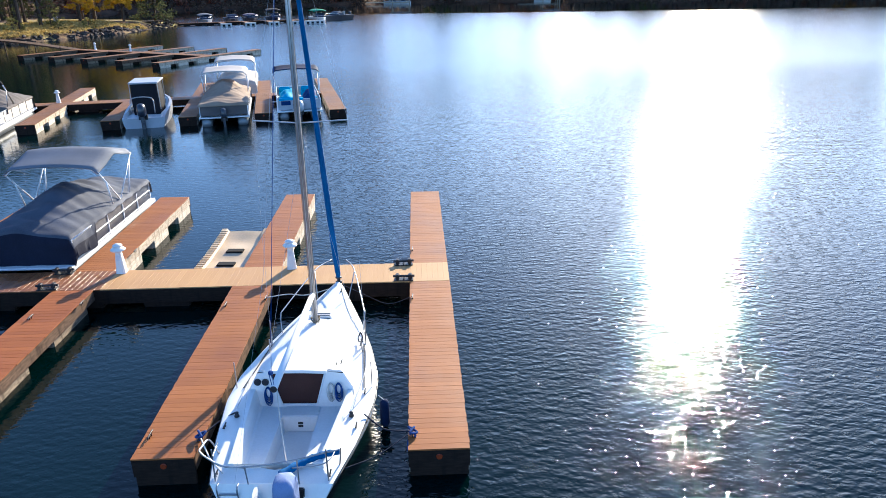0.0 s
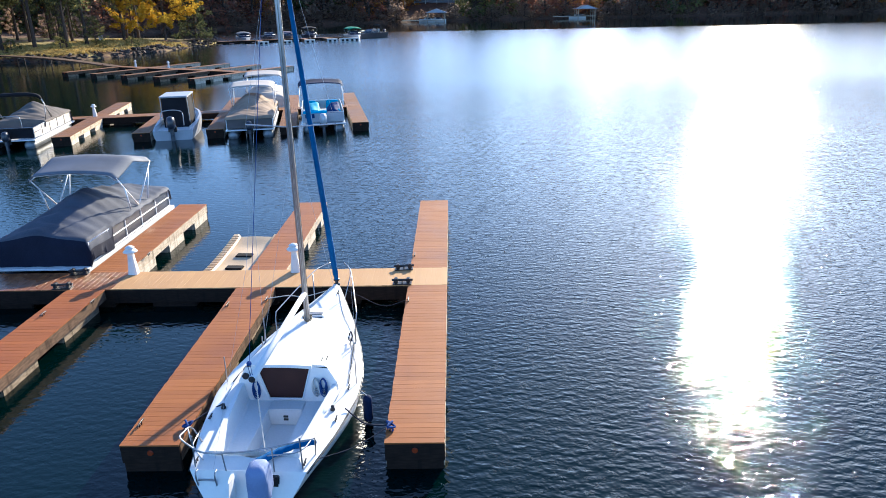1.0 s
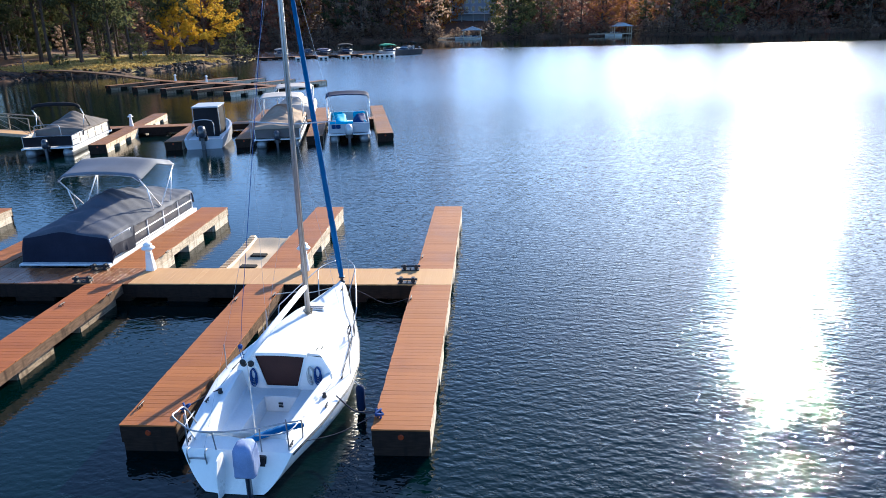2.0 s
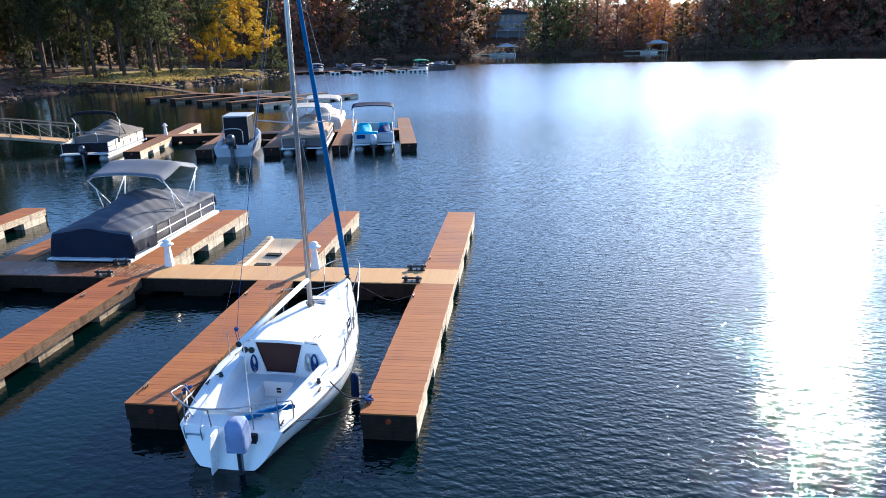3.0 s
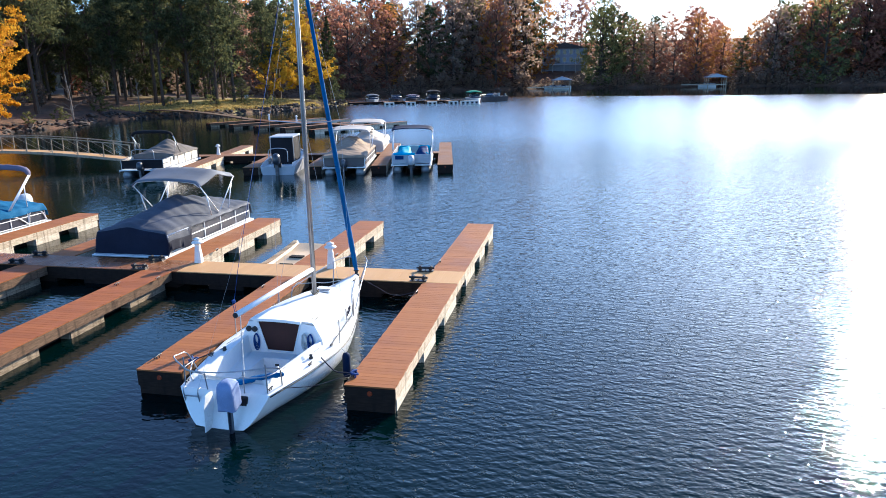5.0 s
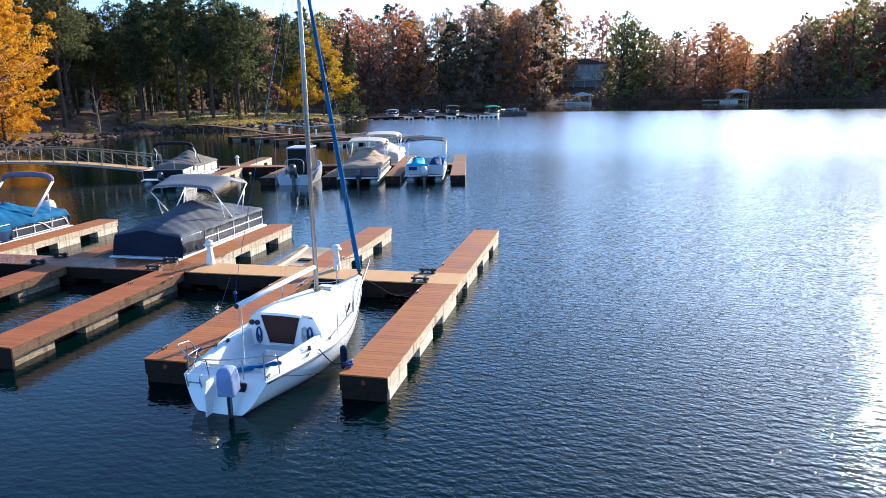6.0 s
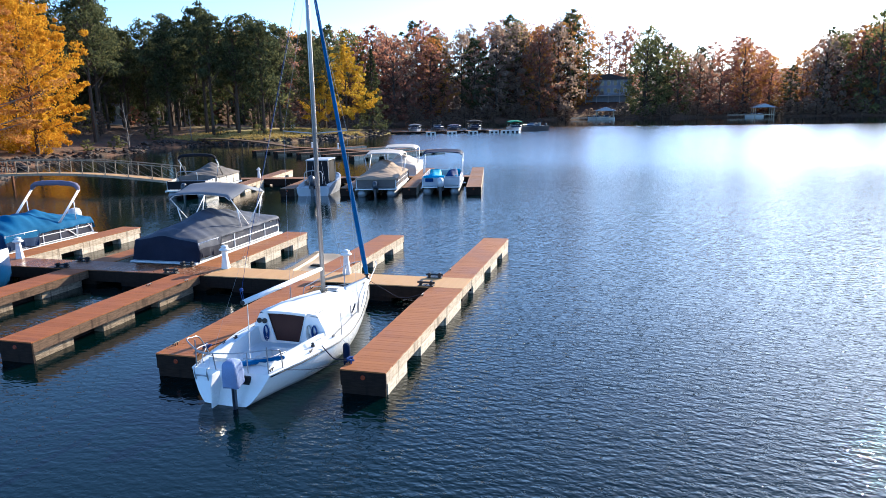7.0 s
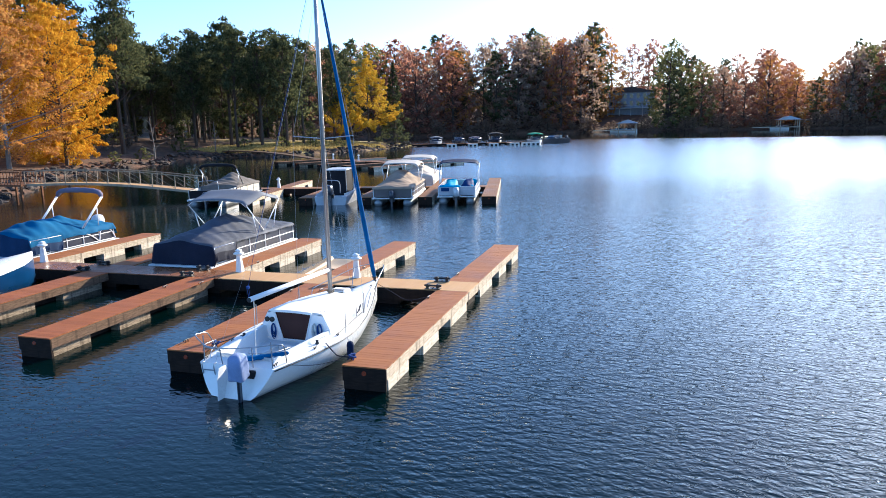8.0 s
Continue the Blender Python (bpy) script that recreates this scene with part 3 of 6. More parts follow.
def pedestal(m, label="white moulded power pedestal on the dock walkway"):
    ob = thing("power_pedestal", m, label, "power pedestal", "power pedestals on the docks")
    bm = bmesh.new()
    rings = []
    for z, w in ((0, 0.125), (0.03, 0.12), (0.3, 0.095), (0.56, 0.07), (0.6, 0.085), (0.63, 0.085)):
        rings.append([(w * sx * (1.0 if k else 0.7), w * sy * (0.7 if k else 1.0), z) for sx, sy, k in
                      ((-1, -1, 0), (1, -1, 0), (1, -1, 1), (1, 1, 1), (1, 1, 0), (-1, 1, 0), (-1, 1, 1), (-1, -1, 1))])
    loft(bm, rings)
    part("column", bm, M_PLASTIC, ob, smooth=False)
    bm = bmesh.new()
    lathe(bm, [(0.06, 0.615), (0.185, 0.63), (0.19, 0.65), (0.15, 0.69), (0.10, 0.705), (0.095, 0.735), (0.125, 0.745), (0.12, 0.765), (0.06, 0.80), (0.015, 0.815)], 14)
    part("cap", bm, M_PLASTIC, ob, smooth=True)
    bm = bmesh.new()
    box(bm, -0.05, 0.05, -0.092, -0.08, 0.36, 0.5, 0.004)
    part("socket_cover", bm, M_COCKPIT, ob)
    return ob


P = pedestal(pose(-4.12, 7.84, DECK, 0, 0, 10))
for m in (pose(-8.55, 7.84, DECK), pose(-17.25, 7.86, DECK, 0, 0, 15), FAR @ pose(-17.6, 7.7, DECK), DOCK_C @ pose(-12.8, 7.7, DECK), DOCK_C @ pose(-18.6, 7.7, DECK)):
    copy_thing(P, m)


def hinge(m):
    """A black dock bracket with two bolted cheeks and a pin."""
    ob = thing("dock_bracket", m, "black iron hinge bracket bolted to the deck", "bracket", "hinge brackets")
    bm = bmesh.new()
    box(bm, -0.24, 0.24, -0.10, 0.10, 0.0, 0.022, 0.004)
    part("base_plate", bm, M_CASTING, ob)
    for x in (-0.16, 0.16):
        bm = bmesh.new()
        box(bm, x - 0.05, x + 0.05, -0.075, 0.075, 0.02, 0.16, 0.02)
        part("cheek", bm, M_CASTING, ob)
    bm = bmesh.new()
    tube(bm, [(-0.27, 0, 0.10), (0.27, 0, 0.10)], 0.032)
    part("pin", bm, M_CASTING, ob)
    for x, y in ((-0.17, 0.065), (0.17, 0.065), (-0.17, -0.065), (0.17, -0.065), (0, 0.05), (0, -0.05)):
        bm = bmesh.new()
        lathe(bm, [(0.02, 0.02), (0.02, 0.035), (0.012, 0.042)], 6, (x, y))
        part("bolt", bm, M_CASTING, ob)
    return ob


HB = hinge(pose(-1.15, 6.86, DECK + 0.004))
for x, y in ((-1.17, 7.87), (-10.0, 6.86), (-10.06, 7.86), (-14.4, 6.86), (-14.4, 7.86)):
    copy_thing(HB, pose(x, y, DECK + 0.004, 0, 0, 4))


def cleat(m):
    bm = bmesh.new()
    tube(bm, arc([(-0.13, 0, 0.055), (-0.06, 0, 0.065), (0.06, 0, 0.065), (0.13, 0, 0.055)], 3), 0.014, 6)
    for x in (-0.04, 0.04):
        tube(bm, [(x, 0, 0), (x, 0, 0.065)], 0.013, 6)
    return lone("dock_cleat", bm, M_CASTING, m, "galvanised mooring cleat on the finger pier", "cleat", "mooring cleats", smooth=True)


for x, y in ((-0.93, 0.42), (-0.93, 5.75), (-0.93, 8.9), (-4.43, 5.9), (-5.3, 5.6), (-4.43, 9.2), (-8.74, 5.9), (-9.58, 5.2), (-8.74, 9.3), (-4.45, 0.5), (-5.3, 0.6)):
    cleat(pose(x, y, DECK, 0, 0, 90))


# ---- sailing boat ----
BOAT = pose(-3.03, -0.79, WATER, 0, 0, -2.9)
S_ST = (0, 1, 2.2, 3.0, 4.0, 5.0, 6.0, 6.6, 6.88)
S_BEAM = (0.92, 1.15, 1.32, 1.29, 1.06, 0.74, 0.36, 0.13, 0.015)
S_SHEER = (0.63, 0.625, 0.64, 0.66, 0.70, 0.76, 0.83, 0.88, 0.90)


def beam(s):
    return lerp(s, S_ST, S_BEAM)


def sheer(s):
    return lerp(s, S_ST, S_SHEER)


def smooth_st(a, b, n):
    return [a + (b - a) * i / n for i in range(n + 1)]


def sail_boat():
    ob = thing("sailboat", BOAT, "white moored sailboat with bare mast and blue furled jib", "sailboat")
    # hull
    bm = bmesh.new()
    rings = []
    for s in smooth_st(0, 6.88, 22):
        b, zs = beam(s), sheer(s)
        kz = lerp(s, (0, 1.5, 3.5, 5.5, 6.4, 6.88), (-0.02, -0.22, -0.34, -0.28, -0.1, 0.30))
        ax = -0.42 * max(0.0, 1 - s / 0.7)
        ring = []
        for k in range(11):
            u = k / 10
            hx = b * (1 - (1 - u) ** 2.3) ** 0.62 if u > 0 else 0.0
            w = max(0.0, 1 - s / 1.8)
            hx = hx * (1 - w) + w * b * (0.42 + 0.58 * u ** 0.75) * min(1.0, u / 0.1)
            flare = 1.0 - 0.10 * (1 - u) * (s / 6.88) ** 2 * 3
            ring.append((hx * max(flare, 0.5), kz + (zs - kz) * u ** 1.25))
        full = [(-x, s + ax * (zs - z), z) for x, z in reversed(ring)] + [(x, s + ax * (zs - z), z) for x, z in ring[1:]]
        rings.append(full)
    loft(bm, rings, close=False)
    hull = part("hull", bm, M_WHITE, ob, smooth=True)
    # transom
    bm = bmesh.new()
    bm.faces.new([bm.verts.new(p) for p in rings[0]])
    part("transom", bm, M_WHITE, ob)
    # rub rail
    for sx in (-1, 1):
        bm = bmesh.new()
        tube(bm, [(sx * (beam(s) + 0.012), s, sheer(s) - 0.03) for s in smooth_st(0, 6.86, 24)], 0.012, 6)
        part("rub_rail", bm, M_CASTING, ob, smooth=True)
    # deck ring: side decks, foredeck
    bm = bmesh.new()
    rows = []
    for s in smooth_st(0.0, 6.88, 30):
        b, zs = beam(s), sheer(s)
        inner = lerp(s, (0, 0.28, 0.34, 2.2, 2.6, 5.1, 5.25), (0.0, 0.0, 0.74, 0.93, 0.93, 0.42, 0.0))
        inner = min(inner, b * 0.96)
        crown = 0.05 * (1 - inner / max(b, 0.02))
        rows.append((s, b, zs, inner, crown))
    for sx in (-1, 1):
        prev = None
        for s, b, zs, inner, crown in rows:
            lift = 0.02 if s > 0.01 else 0.0
            if s < 0.01:
                crown = 0.0
            row = [bm.verts.new(p) for p in ((sx * b, s, zs), (sx * (b - 0.03), s, zs + lift), (sx * (inner * 0.5 + b * 0.5), s, zs + lift + crown * 0.7), (sx * inner, s, zs + lift + crown))]
            if prev:
                for i in range(3):
                    bm.faces.new((prev[i], prev[i + 1], row[i + 1], row[i]) if sx > 0 else (prev[i + 1], prev[i], row[i], row[i + 1]))
            prev = row
    bmesh.ops.remove_doubles(bm, verts=bm.verts, dist=0.0005)
    part("deck", bm, M_DECKWHITE, ob, smooth=True)
    # cockpit liner
    bm = bmesh.new()
    SEAT, SOLE, FWD = 0.41, 0.09, 2.34
    rings = []
    for s in smooth_st(0.30, FWD, 10):
        w = lerp(s, (0.28, 0.34, 2.2, 2.6), (0.74, 0.74, 0.93, 0.93))
        zd = sheer(s) + 0.02
        rings.append([(sx * x, s, z) for sx, x, z in ((-1, w, zd), (-1, w - 0.02, zd + 0.11), (-1, w - 0.10, zd + 0.11), (-1, w - 0.16, SEAT + 0.03), (-1, w - 0.2, SEAT), (-1, 0.32, SEAT - 0.01), (-1, 0.29, SOLE),
                                                        (1, 0.29, SOLE), (1, 0.32, SEAT - 0.01), (1, w - 0.2, SEAT), (1, w - 0.16, SEAT + 0.03), (1, w - 0.10, zd + 0.11), (1, w - 0.02, zd + 0.11), (1, w, zd))])
    loft(bm, rings, close=False)
    for ring, y in ((rings[0], 0.30),):
        bm.faces.new([bm.verts.new(p) for p in ring])
    part("cockpit", bm, M_COCKPIT, ob, "pale moulded cockpit with two side benches")
    # bridge deck in front of the companionway, with drain vents
    bm = bmesh.new()
    box(bm, -0.315, 0.315, 2.02, FWD, SOLE, SEAT + 0.01, 0.015)
    part("bridge_deck", bm, M_COCKPIT, ob)
    for z in (0.215, 0.275):
        bm = bmesh.new()
        box(bm, -0.045, 0.045, 2.008, 2.024, z - 0.022, z + 0.022, 0.004)
        part("drain_vent", bm, M_BLACK, ob)
    # cabin trunk
    bm = bmesh.new()
    rings = []
    for s in smooth_st(FWD, 5.2, 12):
        base = min(lerp(s, (2.2, 2.6, 5.1, 5.25), (0.95, 0.95, 0.44, 0.1)), beam(s) * 0.96)
        zt = lerp(s, (2.2, 3.6, 4.6, 5.1, 5.25), (1.19, 1.19, 1.12, 1.0, 0.93))
        zd = sheer(s) + 0.015
        top = base * lerp(s, (2.2, 5.2), (0.76, 0.76))
        prof = [(base, zd), (base * 0.97, zd + (zt - zd) * 0.3), (top * 1.06, zd + (zt - zd) * 0.86), (top, zd + (zt - zd) * 0.95), (top * 0.5, zt), (0, zt + 0.02)]
        rings.append([(-x, s, z) for x, z in prof] + [(x, s, z) for x, z in reversed(prof[:-1])])
    loft(bm, rings, close=False)
    part("cabin_trunk", bm, M_DECKWHITE, ob, smooth=True)
    # aft bulkhead round the companionway opening
    bm = bmesh.new()
    tw, bw, z0, z1, cx = 0.51, 0.315, SEAT + 0.045, 1.135, -0.06
    zc = sheer(FWD) + 0.02
    base = 0.95

    def quad(*pts):
        bm.faces.new([bm.verts.new(p) for p in pts])

    for sx in (-1, 1):
        mid = bw + (tw - bw) * (zc - z0) / (z1 - z0)
        quad((cx + sx * bw, FWD, z0), (sx * (base - 0.18), FWD, SEAT - 0.07), (sx * (base - 0.10), FWD, zc), (cx + sx * mid, FWD, zc))
        quad((cx + sx * mid, FWD, zc), (sx * base, FWD, zc), (sx * base * 0.96, FWD, 0.83), (sx * base * 0.815, FWD, 1.10), (cx + sx * tw, FWD, z1))
        quad((cx + sx * tw, FWD, z1), (sx * base * 0.80, FWD, 1.125), (sx * base * 0.76, FWD, 1.16), (0, FWD, 1.2), (0, FWD, z1))
    quad((cx - bw, FWD, z0), (cx + bw, FWD, z0), (base - 0.18, FWD, SEAT - 0.07), (-base + 0.18, FWD, SEAT - 0.07))
    bmesh.ops.remove_doubles(bm, verts=bm.verts, dist=0.0005)
    part("bulkhead", bm, M_WHITE, ob)
    # companionway boards and frame
    bm = bmesh.new()
    vs = [(cx - bw, FWD + 0.03, z0), (cx + bw, FWD + 0.03, z0), (cx + tw, FWD + 0.03, z1), (cx - tw, FWD + 0.03, z1)]
    loft(bm, [vs, [(x, y + 0.02, z) for x, y, z in vs]])
    part("companionway_board", bm, M_BROWN_ACRYLIC, ob, "smoked brown companionway board")
    for a, b in (((-bw, z0), (-tw, z1)), ((bw, z0), (tw, z1)), ((-bw, z0), (bw, z0))):
        bm = bmesh.new()
        tube(bm, [(cx + a[0], FWD - 0.002, a[1]), (cx + b[0], FWD - 0.002, b[1])], 0.018, 6)
        part("companionway_trim", bm, M_COCKPIT, ob)
    bm = bmesh.new()
    sheet(bm, lambda u, v: (cx + (u - 0.5) * 1.1, FWD - 0.09 + v * 0.85, 1.215 - 0.02 * (2 * u - 1) ** 2), 8, 2, 0.06)
    part("sliding_hatch", bm, M_DECKWHITE, ob)
    # forward hatch
    bm = bmesh.new()
    box(bm, -0.22, 0.24, 4.40, 4.80, 1.00, 1.18, 0.02)
    hatch = part("fore_hatch", bm, M_DECKWHITE, ob)
    bm = bmesh.new()
    box(bm, -0.18, 0.20, 4.394, 4.402, 1.06, 1.155, 0.003)
    part("hatch_opening", bm, M_BLACK, hatch)
    for y in (4.46, 4.54):
        bm = bmesh.new()
        box(bm, -0.17, 0.19, y - 0.022, y + 0.022, 1.178, 1.186, 0.003)
        part("hatch_vent", bm, M_PANEL_DARK, hatch)
    # instruments on the port bulkhead
    for x in (-0.775, -0.635):
        bm = bmesh.new()
        lathe(bm, [(0.062, 0), (0.062, 0.035), (0.046, 0.045), (0.02, 0.045)], 16)
        bmesh.ops.transform(bm, matrix=pose(x, FWD - 0.005, 0.93, 90), verts=bm.verts)
        part("compass", bm, M_BLACK, ob, "round black bulkhead instrument")
    # coiled lines on the bulkhead
    for x, z, mat in ((-0.60, 0.72, M_ROPE_B), (0.53, 0.80, M_ROPE_W), (0.67, 0.80, M_ROPE_B)):
        bm = bmesh.new()
        for k in range(5):
            rr = 0.055 + 0.008 * k
            tube(bm, [(x + rr * math.cos(a) * 0.8, FWD - 0.03 - 0.012 * (k % 3), z + 2.1 * rr * math.sin(a) - 0.02 * k) for a in [i * math.pi / 7 for i in range(15)]], 0.012, 5)
        part("rope_coil", bm, mat, ob, smooth=True)
    # winches and deck cleats
    for x, s in ((-0.98, 1.65), (0.98, 1.65)):
        bm = bmesh.new()
        lathe(bm, [(0.045, 0), (0.045, 0.02), (0.028, 0.045), (0.036, 0.08), (0.015, 0.09)], 12, (x, s))
        bmesh.ops.translate(bm, verts=bm.verts, vec=(0, 0, sheer(s) + 0.04))
        part("winch", bm, M_CASTING, ob, "small black sheet winch", smooth=True)
    for x, s in ((-1.1, 1.35), (1.1, 1.35), (-0.86, 0.15), (0.86, 0.15), (0.15, 6.25), (1.13, 2.35), (0.62, 2.55), (0.70, 2.62)):
        bm = bmesh.new()
        tube(bm, [(x, s - 0.08, 0.045), (x, s + 0.08, 0.045)], 0.013, 6)
        tube(bm, [(x, s - 0.03, 0), (x, s - 0.03, 0.045)], 0.012, 6)
        tube(bm, [(x, s + 0.03, 0), (x, s + 0.03, 0.045)], 0.012, 6)
        bmesh.ops.translate(bm, verts=bm.verts, vec=(0, 0, (sheer(s) + 0.03) if s < 2.5 or s > 5 else 1.12))
        part("cleat", bm, M_CASTING, ob)
    # genoa track blocks on the side decks
    for x in (-1.0, 1.0):
        bm = bmesh.new()
        tube(bm, [(x * lerp(s, (2.5, 4.0), (1.1, 0.93)), s, sheer(s) + 0.055) for s in (2.5, 3.2, 4.0)], 0.012, 6)
        part("sheet_track", bm, M_CASTING, ob)
    # mast, boom, spreaders
    MS, MZ = 4.2, 9.4
    bm = bmesh.new()
    loft(bm, [[(-0.06 + 0.05 * math.cos(a) * k, MS + 0.075 * math.sin(a) * k, z) for a in [i * math.pi / 6 for i in range(12)]] for z, k in ((1.14, 1), (7.5, 1), (MZ, 0.75))])
    part("mast", bm, M_ALU, ob, "tall bare aluminium mast", smooth=True)
    bm = bmesh.new()
    tube(bm, [(-0.06, MS - 0.08, 1.80), (0.03, 0.56, 1.91)], 0.056, 10)
    boom = part("boom", bm, M_WHITETUBE, ob, "white boom over the cockpit", smooth=True)
    for k, y in ((0.0, 0.55), (1.0, 0.69)):
        bm = bmesh.new()
        bmesh.ops.create_icosphere(bm, subdivisions=2, radius=0.056)
        bmesh.ops.scale(bm, vec=(1, 0.4, 1), verts=bm.verts)
        bmesh.ops.translate(bm, vec=(0.03 if k == 0 else 0.026, y, 1.91 if k == 0 else 1.905), verts=bm.verts)
        part("end_cap", bm, M_BLACK if k == 0 else M_WHITETUBE, boom)
    for sx in (-1, 1):
        bm = bmesh.new()
        tube(bm, [(-0.06, MS, 5.2), (sx * 0.86, MS - 0.10, 5.27)], 0.013, 6)
        part("spreader", bm, M_PANEL_GREY, ob)
        bm = bmesh.new()
        tube(bm, [(sx * 0.96, MS - 0.15, sheer(MS)), (sx * 0.86, MS - 0.10, 5.27), (0.0, MS, 8.9)], 0.0025, 5)
        part("shroud", bm, M_PANEL_GREY, ob)
        bm = bmesh.new()
        tube(bm, [(sx * 0.92, MS - 0.45, sheer(MS)), (0, MS, 5.0)], 0.0025, 5)
        part("lower_shroud", bm, M_PANEL_GREY, ob)
    bm = bmesh.new()
    tube(bm, [(-0.55, 0.02, sheer(0)), (-0.2, 1.5, 3.4), (0, MS - 0.06, MZ - 0.05)], 0.0025, 5)
    part("backstay", bm, M_PANEL_GREY, ob)
    # halyards coiled round the foot of the mast and running up it
    bm = bmesh.new()
    for k in range(2):
        tube(bm, [(-0.06 + (0.075 + 0.012 * k) * math.cos(a), MS + 0.02 + (0.11 + 0.01 * k) * math.sin(a), 1.19 + 0.04 * k + 0.03 * math.sin(2 * a + k)) for a in [i * math.pi / 8 for i in range(17)]], 0.012, 5)
    part("halyard_coil", bm, M_ROPE_TAN, ob, smooth=True)
    for dx, dy in ((-0.075, 0.05), (0.07, -0.03), (0.02, -0.10)):
        bm = bmesh.new()
        tube(bm, [(-0.06 + dx, MS + dy, 1.25), (-0.06 + dx * 0.9, MS + dy * 0.9, 5.0), (-0.06 + dx * 0.5, MS + dy * 0.5, 9.2)], 0.005, 5)
        part("halyard", bm, M_ROPE_TAN, ob)
    # chainplate turnbuckles
    for x, y in ((0.96, MS - 0.15), (-0.96, MS - 0.15), (0.92, MS - 0.45), (-0.92, MS - 0.45)):
        bm = bmesh.new()
        tube(bm, [(x, y, sheer(MS) + 0.02), (x * 0.985, y, sheer(MS) + 0.30)], 0.014, 6)
        part("turnbuckle", bm, M_STEEL, ob)
    # furled jib in its blue cover
    bm = bmesh.new()
    rings = []
    tack, head = Vector((0.02, 6.72, 1.03)), Vector((0.0, MS + 0.10, 8.95))
    for i in range(121):
        t = i / 120
        c = tack.lerp(head, t)
        r = lerp(t, (0, 0.02, 0.1, 0.5, 0.9, 1), (0.04, 0.062, 0.07, 0.056, 0.04, 0.02))
        rings.append([c + Vector((math.cos(a), math.sin(a) * 0.95, math.sin(a) * 0.3)) * r * (1 + 0.05 * math.sin(2 * a + i * 1.9) + 0.02 * math.sin(5 * a - i * 1.1)) for a in [k * math.pi / 8 for k in range(16)]])
    loft(bm, rings)
    part("furled_jib", bm, M_BLUE, ob, "jib rolled up in a blue sun cover", smooth=True)
    bm = bmesh.new()
    lathe(bm, [(0.07, 0.90), (0.08, 0.94), (0.04, 0.96), (0.04, 1.02), (0.08, 1.04), (0.07, 1.07)], 12, (0.02, 6.73))
    part("furling_drum", bm, M_CASTING, ob, smooth=True)
    # pulpit
    for name, pts in (("pulpit_rail", [(-0.84, 4.50, 0.73), (-0.88, 4.66, 1.08), (-0.83, 4.9, 1.16), (-0.48, 6.30, 1.36), (-0.34, 6.72, 1.38), (-0.17, 7.02, 1.38)]), ("pulpit_rail", [(0.84, 4.50, 0.73), (0.88, 4.66, 1.08), (0.83, 4.9, 1.16), (0.48, 6.30, 1.36), (0.34, 6.72, 1.38), (0.17, 7.02, 1.38)]),
                      ("pulpit_leg", [(-0.46, 6.36, 1.36), (-0.35, 5.95, 0.83)]), ("pulpit_leg", [(0.46, 6.36, 1.36), (0.35, 5.95, 0.83)])):
        bm = bmesh.new()
        tube(bm, arc(pts, 5) if len(pts) > 2 else pts, 0.0125, 8)
        part(name, bm, M_STEEL, ob, smooth=True)
    # stanchions and lifelines
    for sx in (-1, 1):
        for s in (2.55, 4.1):
            bm = bmesh.new()
            x = sx * (beam(s) - 0.07)
            tube(bm, [(x, s, sheer(s)), (x, s, sheer(s) + 0.55)], 0.011, 6)
            part("stanchion", bm, M_STEEL, ob)
    # pushpit at the stern quarters
    bm = bmesh.new()
    tube(bm, arc([(0.96, 0.42, sheer(0.4)), (1.02, 0.26, 1.05), (0.98, 0.14, 1.12), (0.80, 0.08, 1.12), (0.40, 0.0, 1.06), (-0.1, -0.06, 1.01), (-0.60, -0.10, 1.02), (-0.84, -0.06, 1.12), (-0.99, 0.0, 1.21), (-1.0, 0.14, 1.2), (-0.99, 0.40, 1.12), (-0.99, 0.7, sheer(0.7))], 6), 0.0135, 8)
    part("pushpit_rail", bm, M_STEEL, ob, smooth=True)
    for x in (0.42, -0.34):
        bm = bmesh.new()
        tube(bm, [(x, -0.005, sheer(0)), (x, -0.01 if x > 0 else -0.07, 1.05 if x > 0 else 1.01)], 0.0115, 8)
        part("pushpit_leg", bm, M_STEEL, ob)
    for sx in (-1, 1):
        bm = bmesh.new()
        tube(bm, [(sx * 0.85, 0.06, sheer(0)), (sx * 0.84, 0.06, 1.20)], 0.0125, 8)
        part("pushpit_leg", bm, M_STEEL, ob)
        bm = bmesh.new()
        tube(bm, arc([(sx * 0.95, 0.6, 0.93), (sx * 0.83, 0.05, 0.97), (sx * 0.34, -0.02, 0.93)], 5), 0.010, 6)
        part("pushpit_rail", bm, M_STEEL, ob, smooth=True)
    # boarding ladder folded on the port quarter
    bm = bmesh.new()
    tube(bm, arc([(-0.78, -0.03, 0.66), (-0.78, -0.12, 0.62), (-0.76, -0.06, 0.28), (-0.62, -0.06, 0.2), (-0.50, -0.06, 0.28), (-0.48, -0.12, 0.62), (-0.48, -0.03, 0.66)], 5), 0.0125, 8)
    for z in (0.36, 0.50):
        tube(bm, [(-0.77, -0.085, z), (-0.49, -0.085, z)], 0.0125, 6)
    part("boarding_ladder", bm, M_STEEL, ob, smooth=True)
    # rudder and covered tiller
    bm = bmesh.new()
    rings = []
    for z, a, b in ((0.66, -0.10, -0.34), (0.45, -0.08, -0.42), (0.0, -0.02, -0.44), (-0.6, 0.0, -0.36)):
        rings.append([(0.02, a, z), (0.026, (a + b) / 2, z), (0.008, b, z), (-0.008, b, z), (-0.026, (a + b) / 2, z), (-0.02, a, z)])
    loft(bm, rings)
    bmesh.ops.rotate(bm, verts=bm.verts, cent=(0, -0.05, 0), matrix=Matrix.Rotation(radians(4), 3, "Z"))
